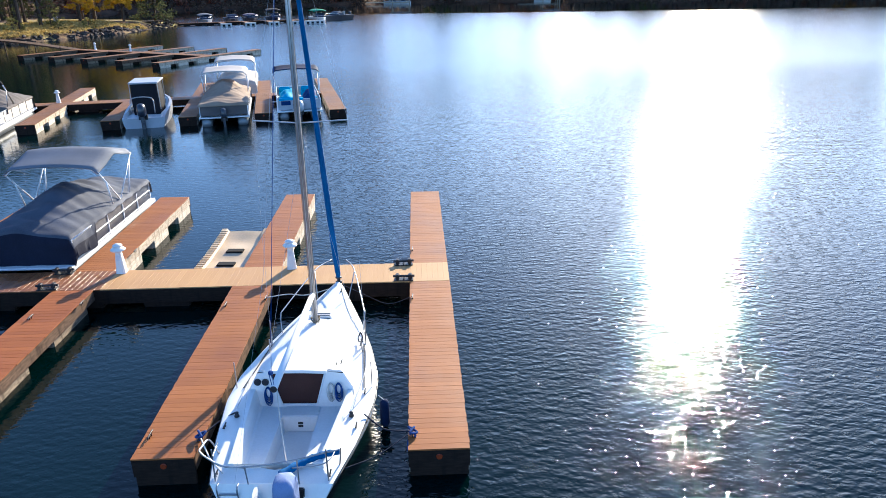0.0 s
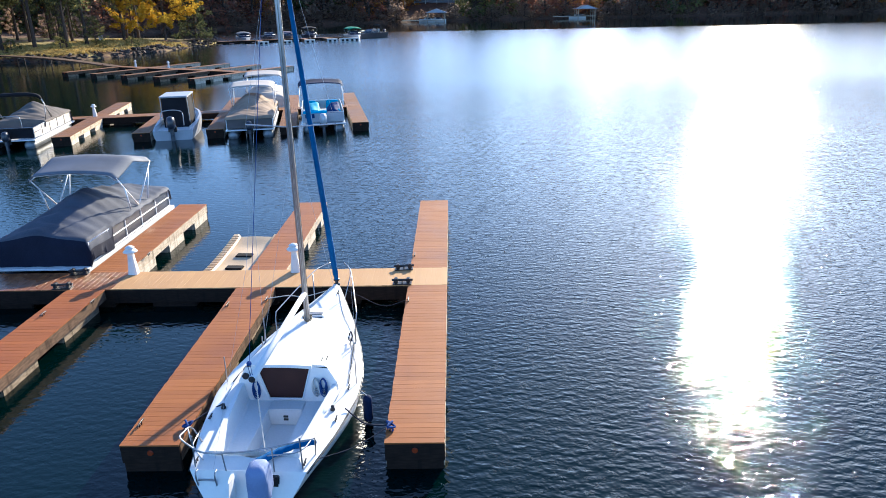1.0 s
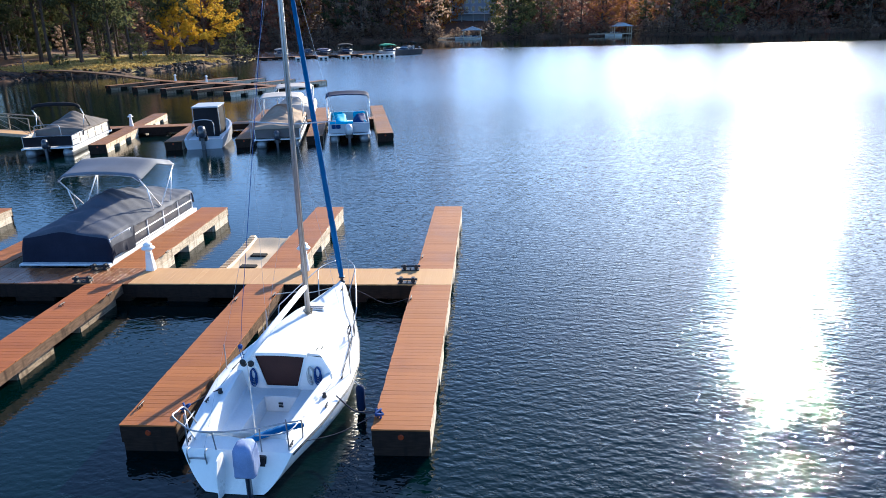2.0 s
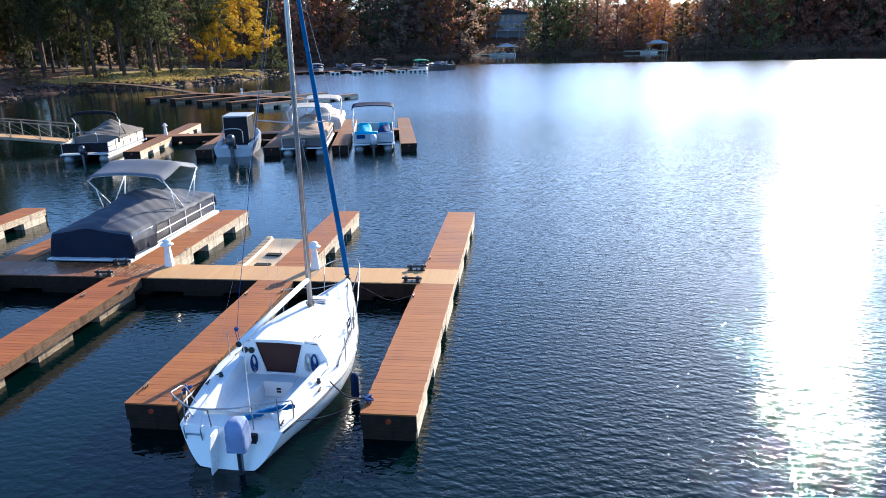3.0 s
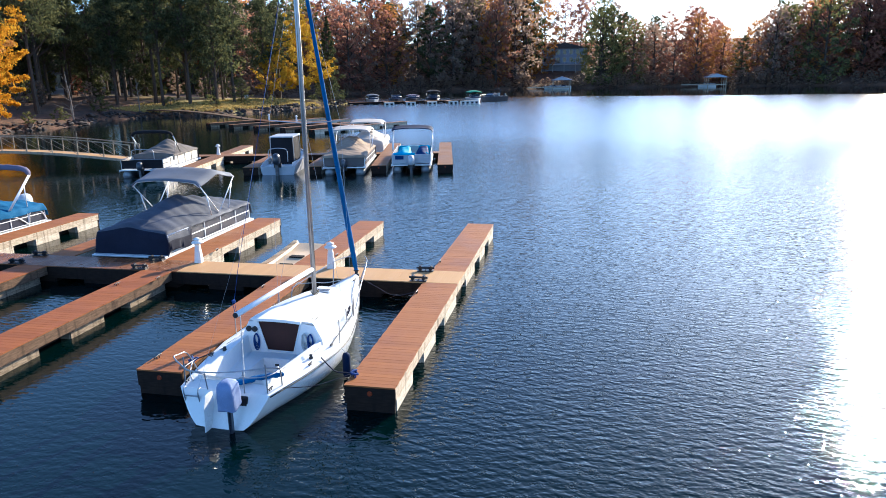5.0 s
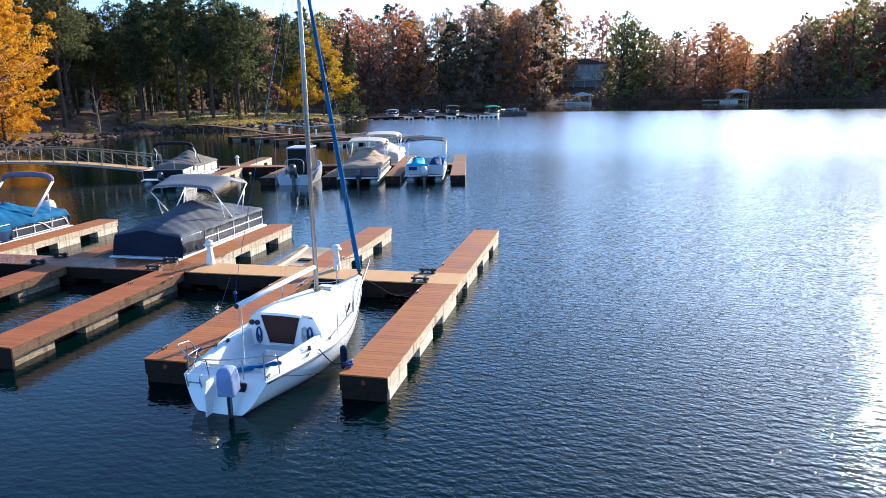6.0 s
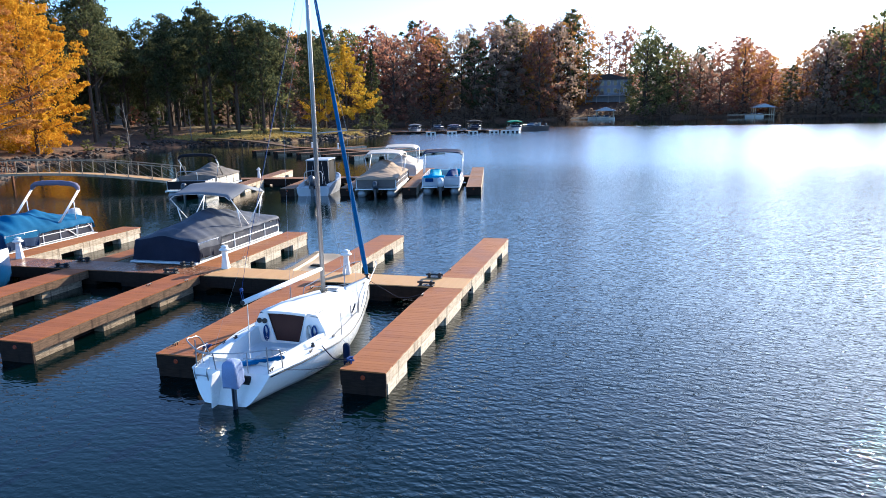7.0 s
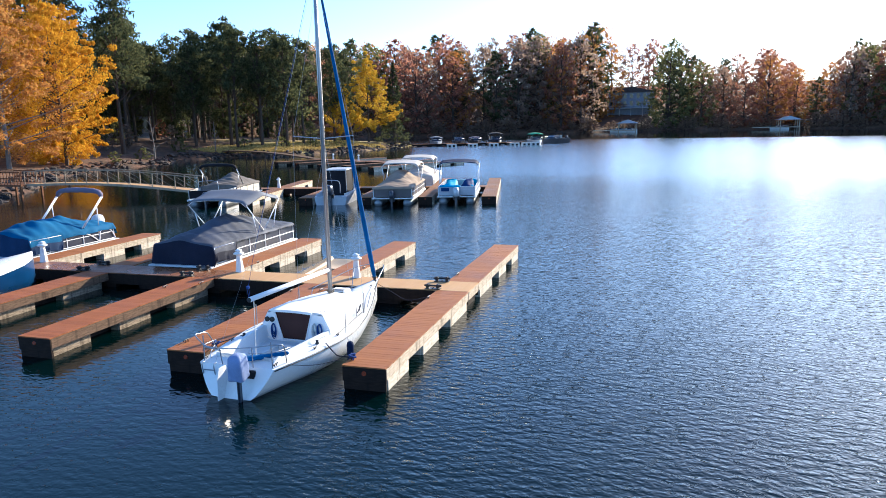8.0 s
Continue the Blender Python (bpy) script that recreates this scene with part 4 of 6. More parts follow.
    bmesh.ops.translate(bm, verts=bm.verts, vec=(-0.20, -0.01, 0.0))
    part("rudder", bm, M_WHITE, ob, "white transom-hung rudder blade")
    bm = bmesh.new()
    rings = []
    for i in range(25):
        t = i / 24
        c = Vector((0.12, 0.02, 0.76)).lerp(Vector((0.98, 0.48, 0.84)), t) + Vector((0, 0.16 * math.sin(math.pi * t), -0.03 * math.sin(math.pi * t)))
        r = lerp(t, (0, 0.1, 0.5, 0.85, 0.95, 1), (0.055, 0.06, 0.05, 0.045, 0.04, 0.02)) * (1 + 0.12 * math.sin(i * 1.7))
        rings.append([c + Vector((-math.sin(0.45) * math.cos(a) * r, math.cos(0.45) * math.cos(a) * r * 1.3, math.sin(a) * r * (1 + 0.1 * math.sin(3 * a + i)))) for a in [k * math.pi / 5 for k in range(10)]])
    loft(bm, rings)
    part("cover_roll", bm, M_BLUE, ob, "rolled blue canvas lashed along the stern rail", smooth=True)
    # outboard on a bracket
    bm = bmesh.new()
    box(bm, 0.20, 0.50, -0.09, 0.02, 0.20, 0.58, 0.015)
    part("motor_bracket", bm, M_BLACK, ob)
    bm = bmesh.new()
    rings = []
    for z, w, d in ((0.50, 0.168, 0.20), (0.52, 0.172, 0.205), (0.62, 0.165, 0.205), (0.74, 0.168, 0.205), (0.86, 0.162, 0.20), (0.94, 0.155, 0.185), (0.99, 0.135, 0.155), (1.02, 0.09, 0.10), (1.035, 0.03, 0.04)):
        rings.append([(0.30 + w * math.copysign(abs(math.cos(a)) ** 0.62, math.cos(a)) * (1 + 0.05 * math.sin(7 * a + z * 6) + 0.03 * math.sin(13 * a - z * 17)), -0.34 + d * math.copysign(abs(math.sin(a)) ** 0.62, math.sin(a)) * (1 + 0.05 * math.cos(6 * a + z * 5)), z + 0.025 * math.sin(3 * a) * (z < 0.6)) for a in [k * math.pi / 20 for k in range(40)]])
    loft(bm, rings)
    motor = part("outboard_motor", bm, M_PALEBLUE, ob, "outboard motor under a faded blue cloth cover", smooth=True)
    bm = bmesh.new()
    box(bm, 0.265, 0.335, -0.41, -0.28, -0.45, 0.6, 0.03)
    box(bm, 0.20, 0.40, -0.50, -0.22, -0.10, -0.07, 0.01)
    part("motor_leg", bm, M_COWL, motor)
    bm = bmesh.new()
    tube(bm, [(0.30, -0.25, 0.62), (0.30, 0.0, 0.56)], 0.04, 8)
    part("clamp", bm, M_BLACK, motor)
    # sheet hanging from the boom and furling line
    bm = bmesh.new()
    tube(bm, [(0.03, 0.72, 1.86), (0.04, 0.68, 1.3), (0.10, 0.56, SOLE + 0.5)], 0.009, 5)
    part("main_sheet", bm, M_ROPE_W, ob)
    bm = bmesh.new()
    tube(bm, [(0.03, 0.60, 1.96), (0.02, 0.58, 2.2), (0.01, 0.80, 2.7), (-0.05, MS - 0.12, 9.2)], 0.005, 5)
    tube(bm, [(0.0, 0.60, 1.95), (-0.02, 0.56, 2.2)], 0.006, 5)
    bmesh.ops.create_icosphere(bm, subdivisions=1, radius=0.045, matrix=Matrix.Translation((0.01, 0.575, 2.18)))
    part("topping_lift", bm, M_ROPE_B, ob)
    # furling line and jib sheets along the side decks
    for sx, mat in ((1, M_ROPE_W), (-1, M_ROPE_W)):
        bm = bmesh.new()
        tube(bm, arc([(sx * 0.10, 6.5, 0.93), (sx * 0.45, 5.3, 0.83), (sx * 0.86, 4.3, 0.76), (sx * 1.05, 3.2, 0.715), (sx * 1.0, 1.75, 0.77)], 5), 0.008, 5)
        part("jib_sheet", bm, mat, ob, smooth=True)
    # cushion-like blocks lashed on the starboard side deck
    bm = bmesh.new()
    tube(bm, arc([(0.86, 3.9, 0.77), (0.90, 4.0, 0.91), (0.84, 4.15, 0.94), (0.80, 4.1, 0.79), (0.9, 3.95, 0.84)], 4), 0.016, 5)
    part("line_bundle", bm, M_ROPE_D, ob, smooth=True)
    return ob


sail_boat()


def rope(name, pts, r, material, label, group="mooring lines"):
    bm = bmesh.new()
    tube(bm, arc(pts, 6), r, 6)
    return lone(name, bm, material, HERE, label, "rope", group, smooth=True)


rope("mooring_line", [(-0.95, 0.42, 0.52), (-1.35, 0.62, 0.42), (-1.55, 0.75, 0.46), (-1.75, 0.80, 0.63)], 0.014, M_ROPE_D, "dark stern line from boat to finger pier")
rope("mooring_line", [(-0.95, 0.40, 0.52), (-1.5, -0.1, 0.46), (-1.98, -0.52, 0.56)], 0.007, M_ROPE_D, "thin dark line from stern to finger pier")
rope("mooring_line", [(-0.93, 5.75, 0.5), (-1.5, 5.55, 0.42), (-2.1, 5.75, 0.60), (-2.6, 5.85, 0.81)], 0.007, M_ROPE_D, "thin dark bow line from sailboat to finger pier")
rope("mooring_line", [(-4.43, 5.9, 0.5), (-3.9, 5.95, 0.55), (-3.4, 5.6, 0.68), (-2.75, 5.7, 0.81)], 0.011, M_ROPE_W, "white bow line from sailboat to finger pier")
rope("mooring_line", [(-4.45, 0.5, 0.5), (-4.2, 0.9, 0.53), (-3.98, 1.0, 0.61)], 0.014, M_ROPE_D, "dark stern line from boat to finger pier")
rope("mooring_line", [(-4.42, 0.45, 0.5), (-4.1, -0.15, 0.55), (-3.8, -0.55, 0.58)], 0.012, M_ROPE_W, "white stern line from boat to finger pier")
rope("rope_tangle", [(-0.98, 0.40, 0.47), (-0.9, 0.5, 0.55), (-0.97, 0.33, 0.56), (-0.85, 0.42, 0.5), (-1.0, 0.52, 0.54), (-0.88, 0.36, 0.47), (-0.99, 0.46, 0.34), (-1.02, 0.40, 0.15)], 0.02, M_ROPE_B, "tangle of blue line wrapped on the cleat", "")
rope("rope_tangle", [(-4.42, 0.5, 0.47), (-4.5, 0.6, 0.55), (-4.4, 0.42, 0.56), (-4.52, 0.5, 0.5), (-4.38, 0.6, 0.53), (-4.45, 0.44, 0.47)], 0.02, M_ROPE_B, "tangle of blue line wrapped on the cleat", "")


def fender(m):
    ob = thing("boat_fender", m, "navy cylindrical fender hanging over the hull", "fender")
    bm = bmesh.new()
    lathe(bm, [(0.02, -0.27), (0.07, -0.25), (0.085, -0.2), (0.085, 0.2), (0.07, 0.25), (0.03, 0.28)], 12)
    part("body", bm, M_NAVY, ob, smooth=True)
    bm = bmesh.new()
    tube(bm, [(0, 0, 0.27), (-0.10, 0.0, 0.37)], 0.008, 5)
    part("lanyard", bm, M_ROPE_W, ob)


fender(pose(-1.44, 1.42, 0.22))


# ---- pontoon boats ----
def outboard(parent, y, z, cowl, size=1.0):
    """Outboard motor at the stern; y looks aft."""
    bm = bmesh.new()
    rings = []
    for h, w, d in ((0, 0.13, 0.2), (0.1, 0.17, 0.27), (0.3, 0.17, 0.26), (0.42, 0.13, 0.2), (0.46, 0.06, 0.1)):
        rings.append([(size * w * math.cos(a), y + size * (0.15 + d * math.sin(a)), z + size * h) for a in [k * math.pi / 7 for k in range(14)]])
    loft(bm, rings)
    mo = part("outboard_motor", bm, cowl, parent, smooth=True)
    bm = bmesh.new()
    box(bm, -0.06 * size, 0.06 * size, y + 0.02, y + 0.22 * size, WATER - 0.5, z + 0.02, 0.02)
    part("motor_leg", bm, M_COWL, mo)
    bm = bmesh.new()
    box(bm, -0.16 * size, 0.16 * size, y - 0.12, y + 0.04, z - 0.25, z + 0.05, 0.01)
    part("mount", bm, M_BLACK, mo)


def bimini(ob, y0, y1, half, z, legs_y, leg_z, canvas, tubemat, sag=0.16):
    bm = bmesh.new()

    def top(u, v):
        x = (2 * u - 1)
        edge = max(0.0, abs(x) - 0.86) / 0.14
        return (x * half, y0 + (y1 - y0) * v, z - 0.10 * x * x - 0.13 * edge ** 2 - sag * abs(2 * v - 1) ** 1.15 + 0.012 * math.cos(v * 12.6))

    sheet(bm, top, 18, 14, 0.03)
    part("bimini_canopy", bm, canvas, ob, smooth=True)
    for s in (-1, 1):
        x = s * (half - 0.02)
        for a, b in (((legs_y, leg_z), (y0 + 0.05, z - 0.19 - sag)), ((legs_y + 0.05, leg_z), (y1 - 0.05, z - 0.19 - sag)), ((legs_y - 0.55, leg_z), ((y0 * 0.62 + legs_y * 0.38), (z - 0.19 - sag) * 0.62 + leg_z * 0.38)), ((legs_y + 0.75, leg_z), (y1 * 0.8 + legs_y * 0.2, (z - 0.19 - sag) * 0.8 + leg_z * 0.2))):
            bm = bmesh.new()
            tube(bm, [(x * 0.985, a[0], a[1]), (x, b[0], b[1])], 0.022, 8)
            part("bimini_leg", bm, tubemat, ob, smooth=True)
    for yy in (y0 + 0.04, (y0 + y1) / 2, y1 - 0.04):
        v = (yy - y0) / (y1 - y0)
        bm = bmesh.new()
        tube(bm, [(p[0] * 0.985, p[1], p[2] - 0.045) for p in [top(i / 12, v) for i in range(13)]], 0.018, 6)
        part("bimini_bow", bm, tubemat, ob, smooth=True)


def folded_bimini(ob, foot_y, top_y, half, z, leg_z, brace_y, canvas, tubemat):
    """A bimini top rolled up round its highest bow, on two slanting legs with braces."""
    bow = arc([(-half, top_y, z - 0.30), (-half * 0.86, top_y + 0.02, z - 0.08), (-half * 0.4, top_y + 0.03, z), (half * 0.4, top_y + 0.03, z), (half * 0.86, top_y + 0.02, z - 0.08), (half, top_y, z - 0.30)], 5)
    bm = bmesh.new()
    n = len(bow)
    rings = []
    for i, p in enumerate(bow):
        r = 0.03 + 0.085 * math.sin(math.pi * i / (n - 1)) ** 0.4 * (1 + 0.12 * math.sin(2.3 * i))
        p = Vector(p)
        d = (Vector(bow[min(i + 1, n - 1)]) - Vector(bow[max(i - 1, 0)])).normalized()
        up = Vector((-d.z, 0, d.x))
        rings.append([p + up * r * math.cos(a) + Vector((0, 1, 0)) * r * 1.5 * math.sin(a) for a in [k * math.pi / 5 for k in range(10)]])
    loft(bm, rings)
    part("bimini_canopy", bm, canvas, ob, "rolled-up bimini canvas", smooth=True)
    for s in (-1, 1):
        for k in (0.0, 0.09):
            bm = bmesh.new()
            tube(bm, [(s * (half - 0.02), foot_y + k, leg_z), (s * half, top_y + k - 0.05, z - 0.28)], 0.024, 8)
            part("bimini_leg", bm, tubemat, ob, smooth=True)
        t = 0.72
        bm = bmesh.new()
        tube(bm, [(s * (half - 0.02), brace_y, leg_z), (s * half, foot_y + (top_y - foot_y) * t, leg_z + (z - 0.28 - leg_z) * t)], 0.020, 8)
        part("bimini_leg", bm, tubemat, ob, smooth=True)


def stern_arch(ob, half, y, z):
    bm = bmesh.new()
    tube(bm, arc([(-half, y, 0.5), (-half, y, z - 0.2), (-half * 0.7, y, z), (half * 0.7, y, z), (half, y, z - 0.2), (half, y, 0.5)], 5), 0.024, 8)
    part("stern_arch", bm, M_STEEL, ob, smooth=True)


def rail_arcs(ob, half, spans):
    """White curved trim tubes on the side fences."""
    for s in (-1, 1):
        for a, b in spans:
            x = s * (half - 0.03)
            bm = bmesh.new()
            tube(bm, arc([(x, a, 0.60), (x, a + (b - a) * 0.10, 1.0), (x, a + (b - a) * 0.4, 1.10), (x, a + (b - a) * 0.75, 0.95), (x, b, 0.58)], 5), 0.026, 6)
            part("fence_trim", bm, M_WHITETUBE, ob, smooth=True)


def pontoon_boat(m, label, L, half, cover, hump, canvas, bim, panel, tubemat, cowl=M_COWL, cover_span=None, skirt=0.25, seed=1, long_skirt=0.0, crown_power=1.7, end_drop=0.25, motor_z=0.02, skirt_cloth=None):
    """y runs from the bow (0) to the stern (L), z from the water.
    cover_span: the stretch under canvas; hump: pairs of y and height of its ridge."""
    ob = thing("pontoon_boat", m, label, "pontoon boat")
    DZ = 0.52
    for x in (-half + 0.38, half - 0.38):
        bm = bmesh.new()
        rings = []
        for y, r in ((-0.25, 0.03), (-0.1, 0.14), (0.2, 0.25), (0.6, 0.31), (L - 0.3, 0.31), (L - 0.05, 0.22)):
            rings.append([(x + r * math.cos(a), y, 0.17 + r * math.sin(a)) for a in [k * math.pi / 8 for k in range(16)]])
        loft(bm, rings)
        part("pontoon", bm, M_PONTOON, ob, smooth=True)
    bm = bmesh.new()
    box(bm, -half, half, 0, L, DZ - 0.06, DZ, 0.015)
    part("platform", bm, M_WHITE, ob)
    for s in (-1, 1):
        bm = bmesh.new()
        box(bm, s * half - 0.012, s * half + 0.012, 0.0, L, DZ - 0.13, DZ - 0.002, 0.006)
        part("platform_edge", bm, M_WHITETUBE, ob)
    # side fences
    y0, y1 = 0.35, L - 0.25
    for s in (-1, 1):
        x = s * (half - 0.07)
        bm = bmesh.new()
        box(bm, x - 0.008, x + 0.008, y0, y1, DZ + 0.06, DZ + 0.60, 0.003)
        part("side_panel", bm, panel, ob)
        for z in (DZ + 0.05, DZ + 0.36, DZ + 0.64):
            bm = bmesh.new()
            tube(bm, arc([(x + s * 0.02, y0, z), (x + s * 0.02, (y0 + y1) / 2, z), (x + s * 0.02, y1, z)], 2), 0.019, 6)
            part("fence_rail", bm, tubemat, ob, smooth=True)
        for k in range(6):
            y = y0 + (y1 - y0) * k / 5
            bm = bmesh.new()
            box(bm, x + s * 0.02 - 0.017, x + s * 0.02 + 0.017, y - 0.017, y + 0.017, DZ, DZ + 0.66, 0.004)
            part("fence_post", bm, tubemat, ob)
    for y in (y0, y1):
        bm = bmesh.new()
        box(bm, -half + 0.07, half - 0.07, y - 0.008, y + 0.008, DZ + 0.06, DZ + 0.6, 0.003)
        part("end_panel", bm, panel, ob)
        bm = bmesh.new()
        tube(bm, [(-half + 0.07, y, DZ + 0.64), (half - 0.07, y, DZ + 0.64)], 0.019, 6)
        part("fence_rail", bm, tubemat, ob)
    # mooring cover
    if cover:
        a, b = cover_span or (y0 - 0.06, y1 + 0.06)
        hy, hz = zip(*hump)
        rnd = random.Random(seed)
        ph = [rnd.uniform(0, 6) for _ in range(6)]

        def drape(u, v):
            x = 2 * u - 1
            vv = min(1.0, max(0.0, (v - 0.05) / 0.91))
            y = a + (b - a) * vv
            ridge = lerp(y, hy, hz)
            edge = DZ + 0.745
            k = abs(x)
            crown = max(0.0, 1 - (k / 0.93) ** crown_power)
            z = edge + (ridge - edge) * crown
            z += (0.04 * math.sin(5 * x + 2.3 * y + ph[0]) + 0.03 * math.sin(7 * y + ph[3] - 4 * x)) * (1 - k) + 0.018 * math.sin(13 * y + ph[1] + 5 * x) * (1 - 0.5 * k)
            z -= 0.05 * max(0.0, math.sin(2.1 * y + ph[4])) * (1 - abs(2 * k - 0.9)) if 0.05 < vv < 0.95 else 0.0
            xx = x * (half + 0.02)
            if k > 0.93:
                t = (k - 0.93) / 0.07
                drop = skirt if y > a + long_skirt else 0.66
                z = edge - drop * t * (1 + 0.08 * math.sin(4 * y + ph[2]))
                xx = math.copysign(half * 0.98 + 0.05 * t ** 0.5 + 0.02 * t * math.sin(9 * y), x)
            if v < 0.05:
                t = 1 - v / 0.05
                z = z * (1 - t) + t * (DZ - 0.02)
                y = a - 0.10 * t - 0.015 * math.sin(14 * x + ph[5]) * t
            if v > 0.96:
                t = (v - 0.96) / 0.04
                z = z * (1 - t) + t * (DZ + end_drop)
                y = b + 0.06 * t
            return (xx, y, z)

        bm = bmesh.new()
        sheet(bm, drape, 56, 64, 0.012)
        ob_cover = part("mooring_cover", bm, cover, ob, smooth=True)
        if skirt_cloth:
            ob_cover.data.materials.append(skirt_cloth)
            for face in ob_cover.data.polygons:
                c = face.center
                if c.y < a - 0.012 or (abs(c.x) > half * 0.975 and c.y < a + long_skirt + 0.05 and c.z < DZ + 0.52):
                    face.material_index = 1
    if bim:
        (folded_bimini if bim[5] > 1.5 else bimini)(ob, *bim[:6], canvas, tubemat, *bim[6:])
    outboard(ob, L - 0.02, DZ + motor_z, cowl, 1.35 if cowl is M_COWL_LIGHT else 1.1)
    return ob


BW = WATER
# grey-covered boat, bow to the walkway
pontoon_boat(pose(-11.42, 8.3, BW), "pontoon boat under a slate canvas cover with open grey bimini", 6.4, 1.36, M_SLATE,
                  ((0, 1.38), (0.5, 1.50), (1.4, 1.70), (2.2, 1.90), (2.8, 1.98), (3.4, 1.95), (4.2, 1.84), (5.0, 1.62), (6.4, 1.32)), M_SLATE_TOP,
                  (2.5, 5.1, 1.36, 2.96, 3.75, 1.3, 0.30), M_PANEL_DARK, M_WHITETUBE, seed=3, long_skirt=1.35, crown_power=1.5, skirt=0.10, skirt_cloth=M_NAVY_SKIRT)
# blue-covered boat on the far side of the next pair of fingers; low front painted shaded
BLUE_BOAT = pontoon_boat(pose(-19.85, 8.2, BW), "pontoon boat under a bright blue canvas cover", 5.1, 1.3, M_BRIGHTBLUE,
             ((0, 1.35), (0.5, 1.5), (1.6, 1.82), (2.6, 1.7), (3.2, 1.75), (4.2, 1.45), (5.3, 1.26)), M_MAUVE, (3.05, 4.35, 1.26, 2.80, 1.28, 4.0), M_PANEL_DARK, M_WHITETUBE, M_COWL_LIGHT, seed=8, long_skirt=1.6, motor_z=0.42, skirt_cloth=M_BLUE_SKIRT_SHADED)
rail_arcs(BLUE_BOAT, 1.3, ((1.7, 3.9), (3.95, 4.9)))
# second dock, sterns towards the open slip: bow at the walkway
flip = pose(0, 0, 0, 0, 0, 180)
OPEN_BOAT = pontoon_boat(FAR @ pose(-2.7, 6.5, BW) @ flip, "pontoon boat with cyan seats and navy bimini", 6.3, 1.3, None, (), M_NAVY, (2.2, 4.2, 1.38, 2.85, 3.6, 1.2), M_PANEL_GREY, M_WHITETUBE, M_COWL_LIGHT)
pontoon_boat(FAR @ pose(-6.95, 6.6, BW) @ flip, "pontoon boat under a beige tarpaulin with cream bimini", 7.2, 1.36, M_BEIGE,
             ((0, 1.35), (1.2, 1.7), (3.0, 2.15), (4.2, 2.05), (5.6, 1.6), (7.2, 1.25)), M_CREAM, (0.6, 3.8, 1.33, 2.8, 2.4, 1.3), M_PANEL_TAUPE, M_WHITETUBE, skirt=0.12, seed=5, end_drop=0.6)
pontoon_boat(FAR @ pose(-6.6, 8.2, BW), "pontoon boat under a cream canvas cover with bimini", 6.8, 1.36, M_CREAM,
             ((0, 1.35), (1.2, 1.75), (3.0, 2.0), (4.6, 1.8), (6.8, 1.26)), M_CREAM, (0.9, 3.9, 1.33, 2.85, 2.6, 1.3), M_PANEL_TAN, M_WHITETUBE, skirt=0.4, seed=9)
CHARCOAL_BOAT = pontoon_boat(FAR @ pose(-20.0, 6.6, BW) @ flip, "pontoon boat under a taupe cover with rolled black bimini", 7.0, 1.4, M_TAUPE,
             ((0, 1.3), (1.2, 1.7), (2.2, 2.05), (3.2, 1.75), (4.4, 1.4), (7.0, 1.25)), M_BLACKCANVAS, (3.5, 4.7, 1.36, 2.75, 1.25, 4.6), M_PANEL_CREAM, M_STEEL, cover_span=(0.3, 4.9), skirt=0.12, seed=11, end_drop=0.4)
stern_arch(CHARCOAL_BOAT, 0.7, 6.5, 1.75)
for panel in CHARCOAL_BOAT.children:
    if panel.name.startswith("end_panel"):
        panel.data.materials[0] = M_BLACKCANVAS


def seats(boat, material):
    """Bench seats fixed to the deck of the open boat."""
    for x0, x1, y0, y1, z in ((-1.1, -0.3, 0.5, 1.3, 0.45), (0.35, 1.1, 0.5, 1.4, 0.45), (-1.1, -0.35, 4.2, 5.5, 0.42), (0.2, 1.1, 4.5, 5.6, 0.42)):
        bm = bmesh.new()
        box(bm, x0, x1, y0, y1, 0.52, 0.52 + z, 0.06)
        seat = part("bench_seat", bm, material, boat, "cyan vinyl bench seat", smooth=True)
        bm = bmesh.new()
        box(bm, x0, x1, y1 - 0.14, y1 + 0.02, 0.47 + z, 0.82 + z, 0.06)
        part("backrest", bm, material, seat, smooth=True)


seats(OPEN_BOAT, M_CYAN)


def seat_cover(boat, x0, x1, y0, y1, z, material, label):
    """A loose cloth heaped over a seat."""
    bm = bmesh.new()
    sheet(bm, lambda u, v: (x0 + (x1 - x0) * u, y0 + (y1 - y0) * v, 0.62 + z * (math.sin(math.pi * u) * math.sin(math.pi * v)) ** 0.25 * (0.8 + 0.2 * math.sin(3.5 * v + 1.2 + 2 * u)) + 0.05 * math.sin(9 * u + 5 * v) + 0.03 * math.sin(17 * v - 6 * u)), 12, 12, 0.02)
    part("seat_cover", bm, material, boat, label, smooth=True)


for name, x0, x1, z0, z1, cloth in (("stern_pad", -0.25, 1.16, 1.12, 1.25, M_CYAN), ("stern_panel", 0.5, 1.05, 0.84, 1.08, M_INDIGO), ("stern_gate", -1.1, -0.35, 0.66, 0.98, M_PANEL_GREY)):
    bm = bmesh.new()
    box(bm, x0, x1, 6.03 if z1 < 1.2 else 5.86, 6.10 if z1 < 1.2 else 6.12, z0, z1, 0.02)
    part(name, bm, cloth, OPEN_BOAT)
seat_cover(OPEN_BOAT, 0.1, 1.15, 2.6, 5.2, 1.0, M_CYAN, "crumpled cyan cloth over the helm seat")
seat_cover(OPEN_BOAT, -1.14, -0.2, 4.2, 5.9, 1.25, M_INDIGO, "dark blue cloth over a bench")


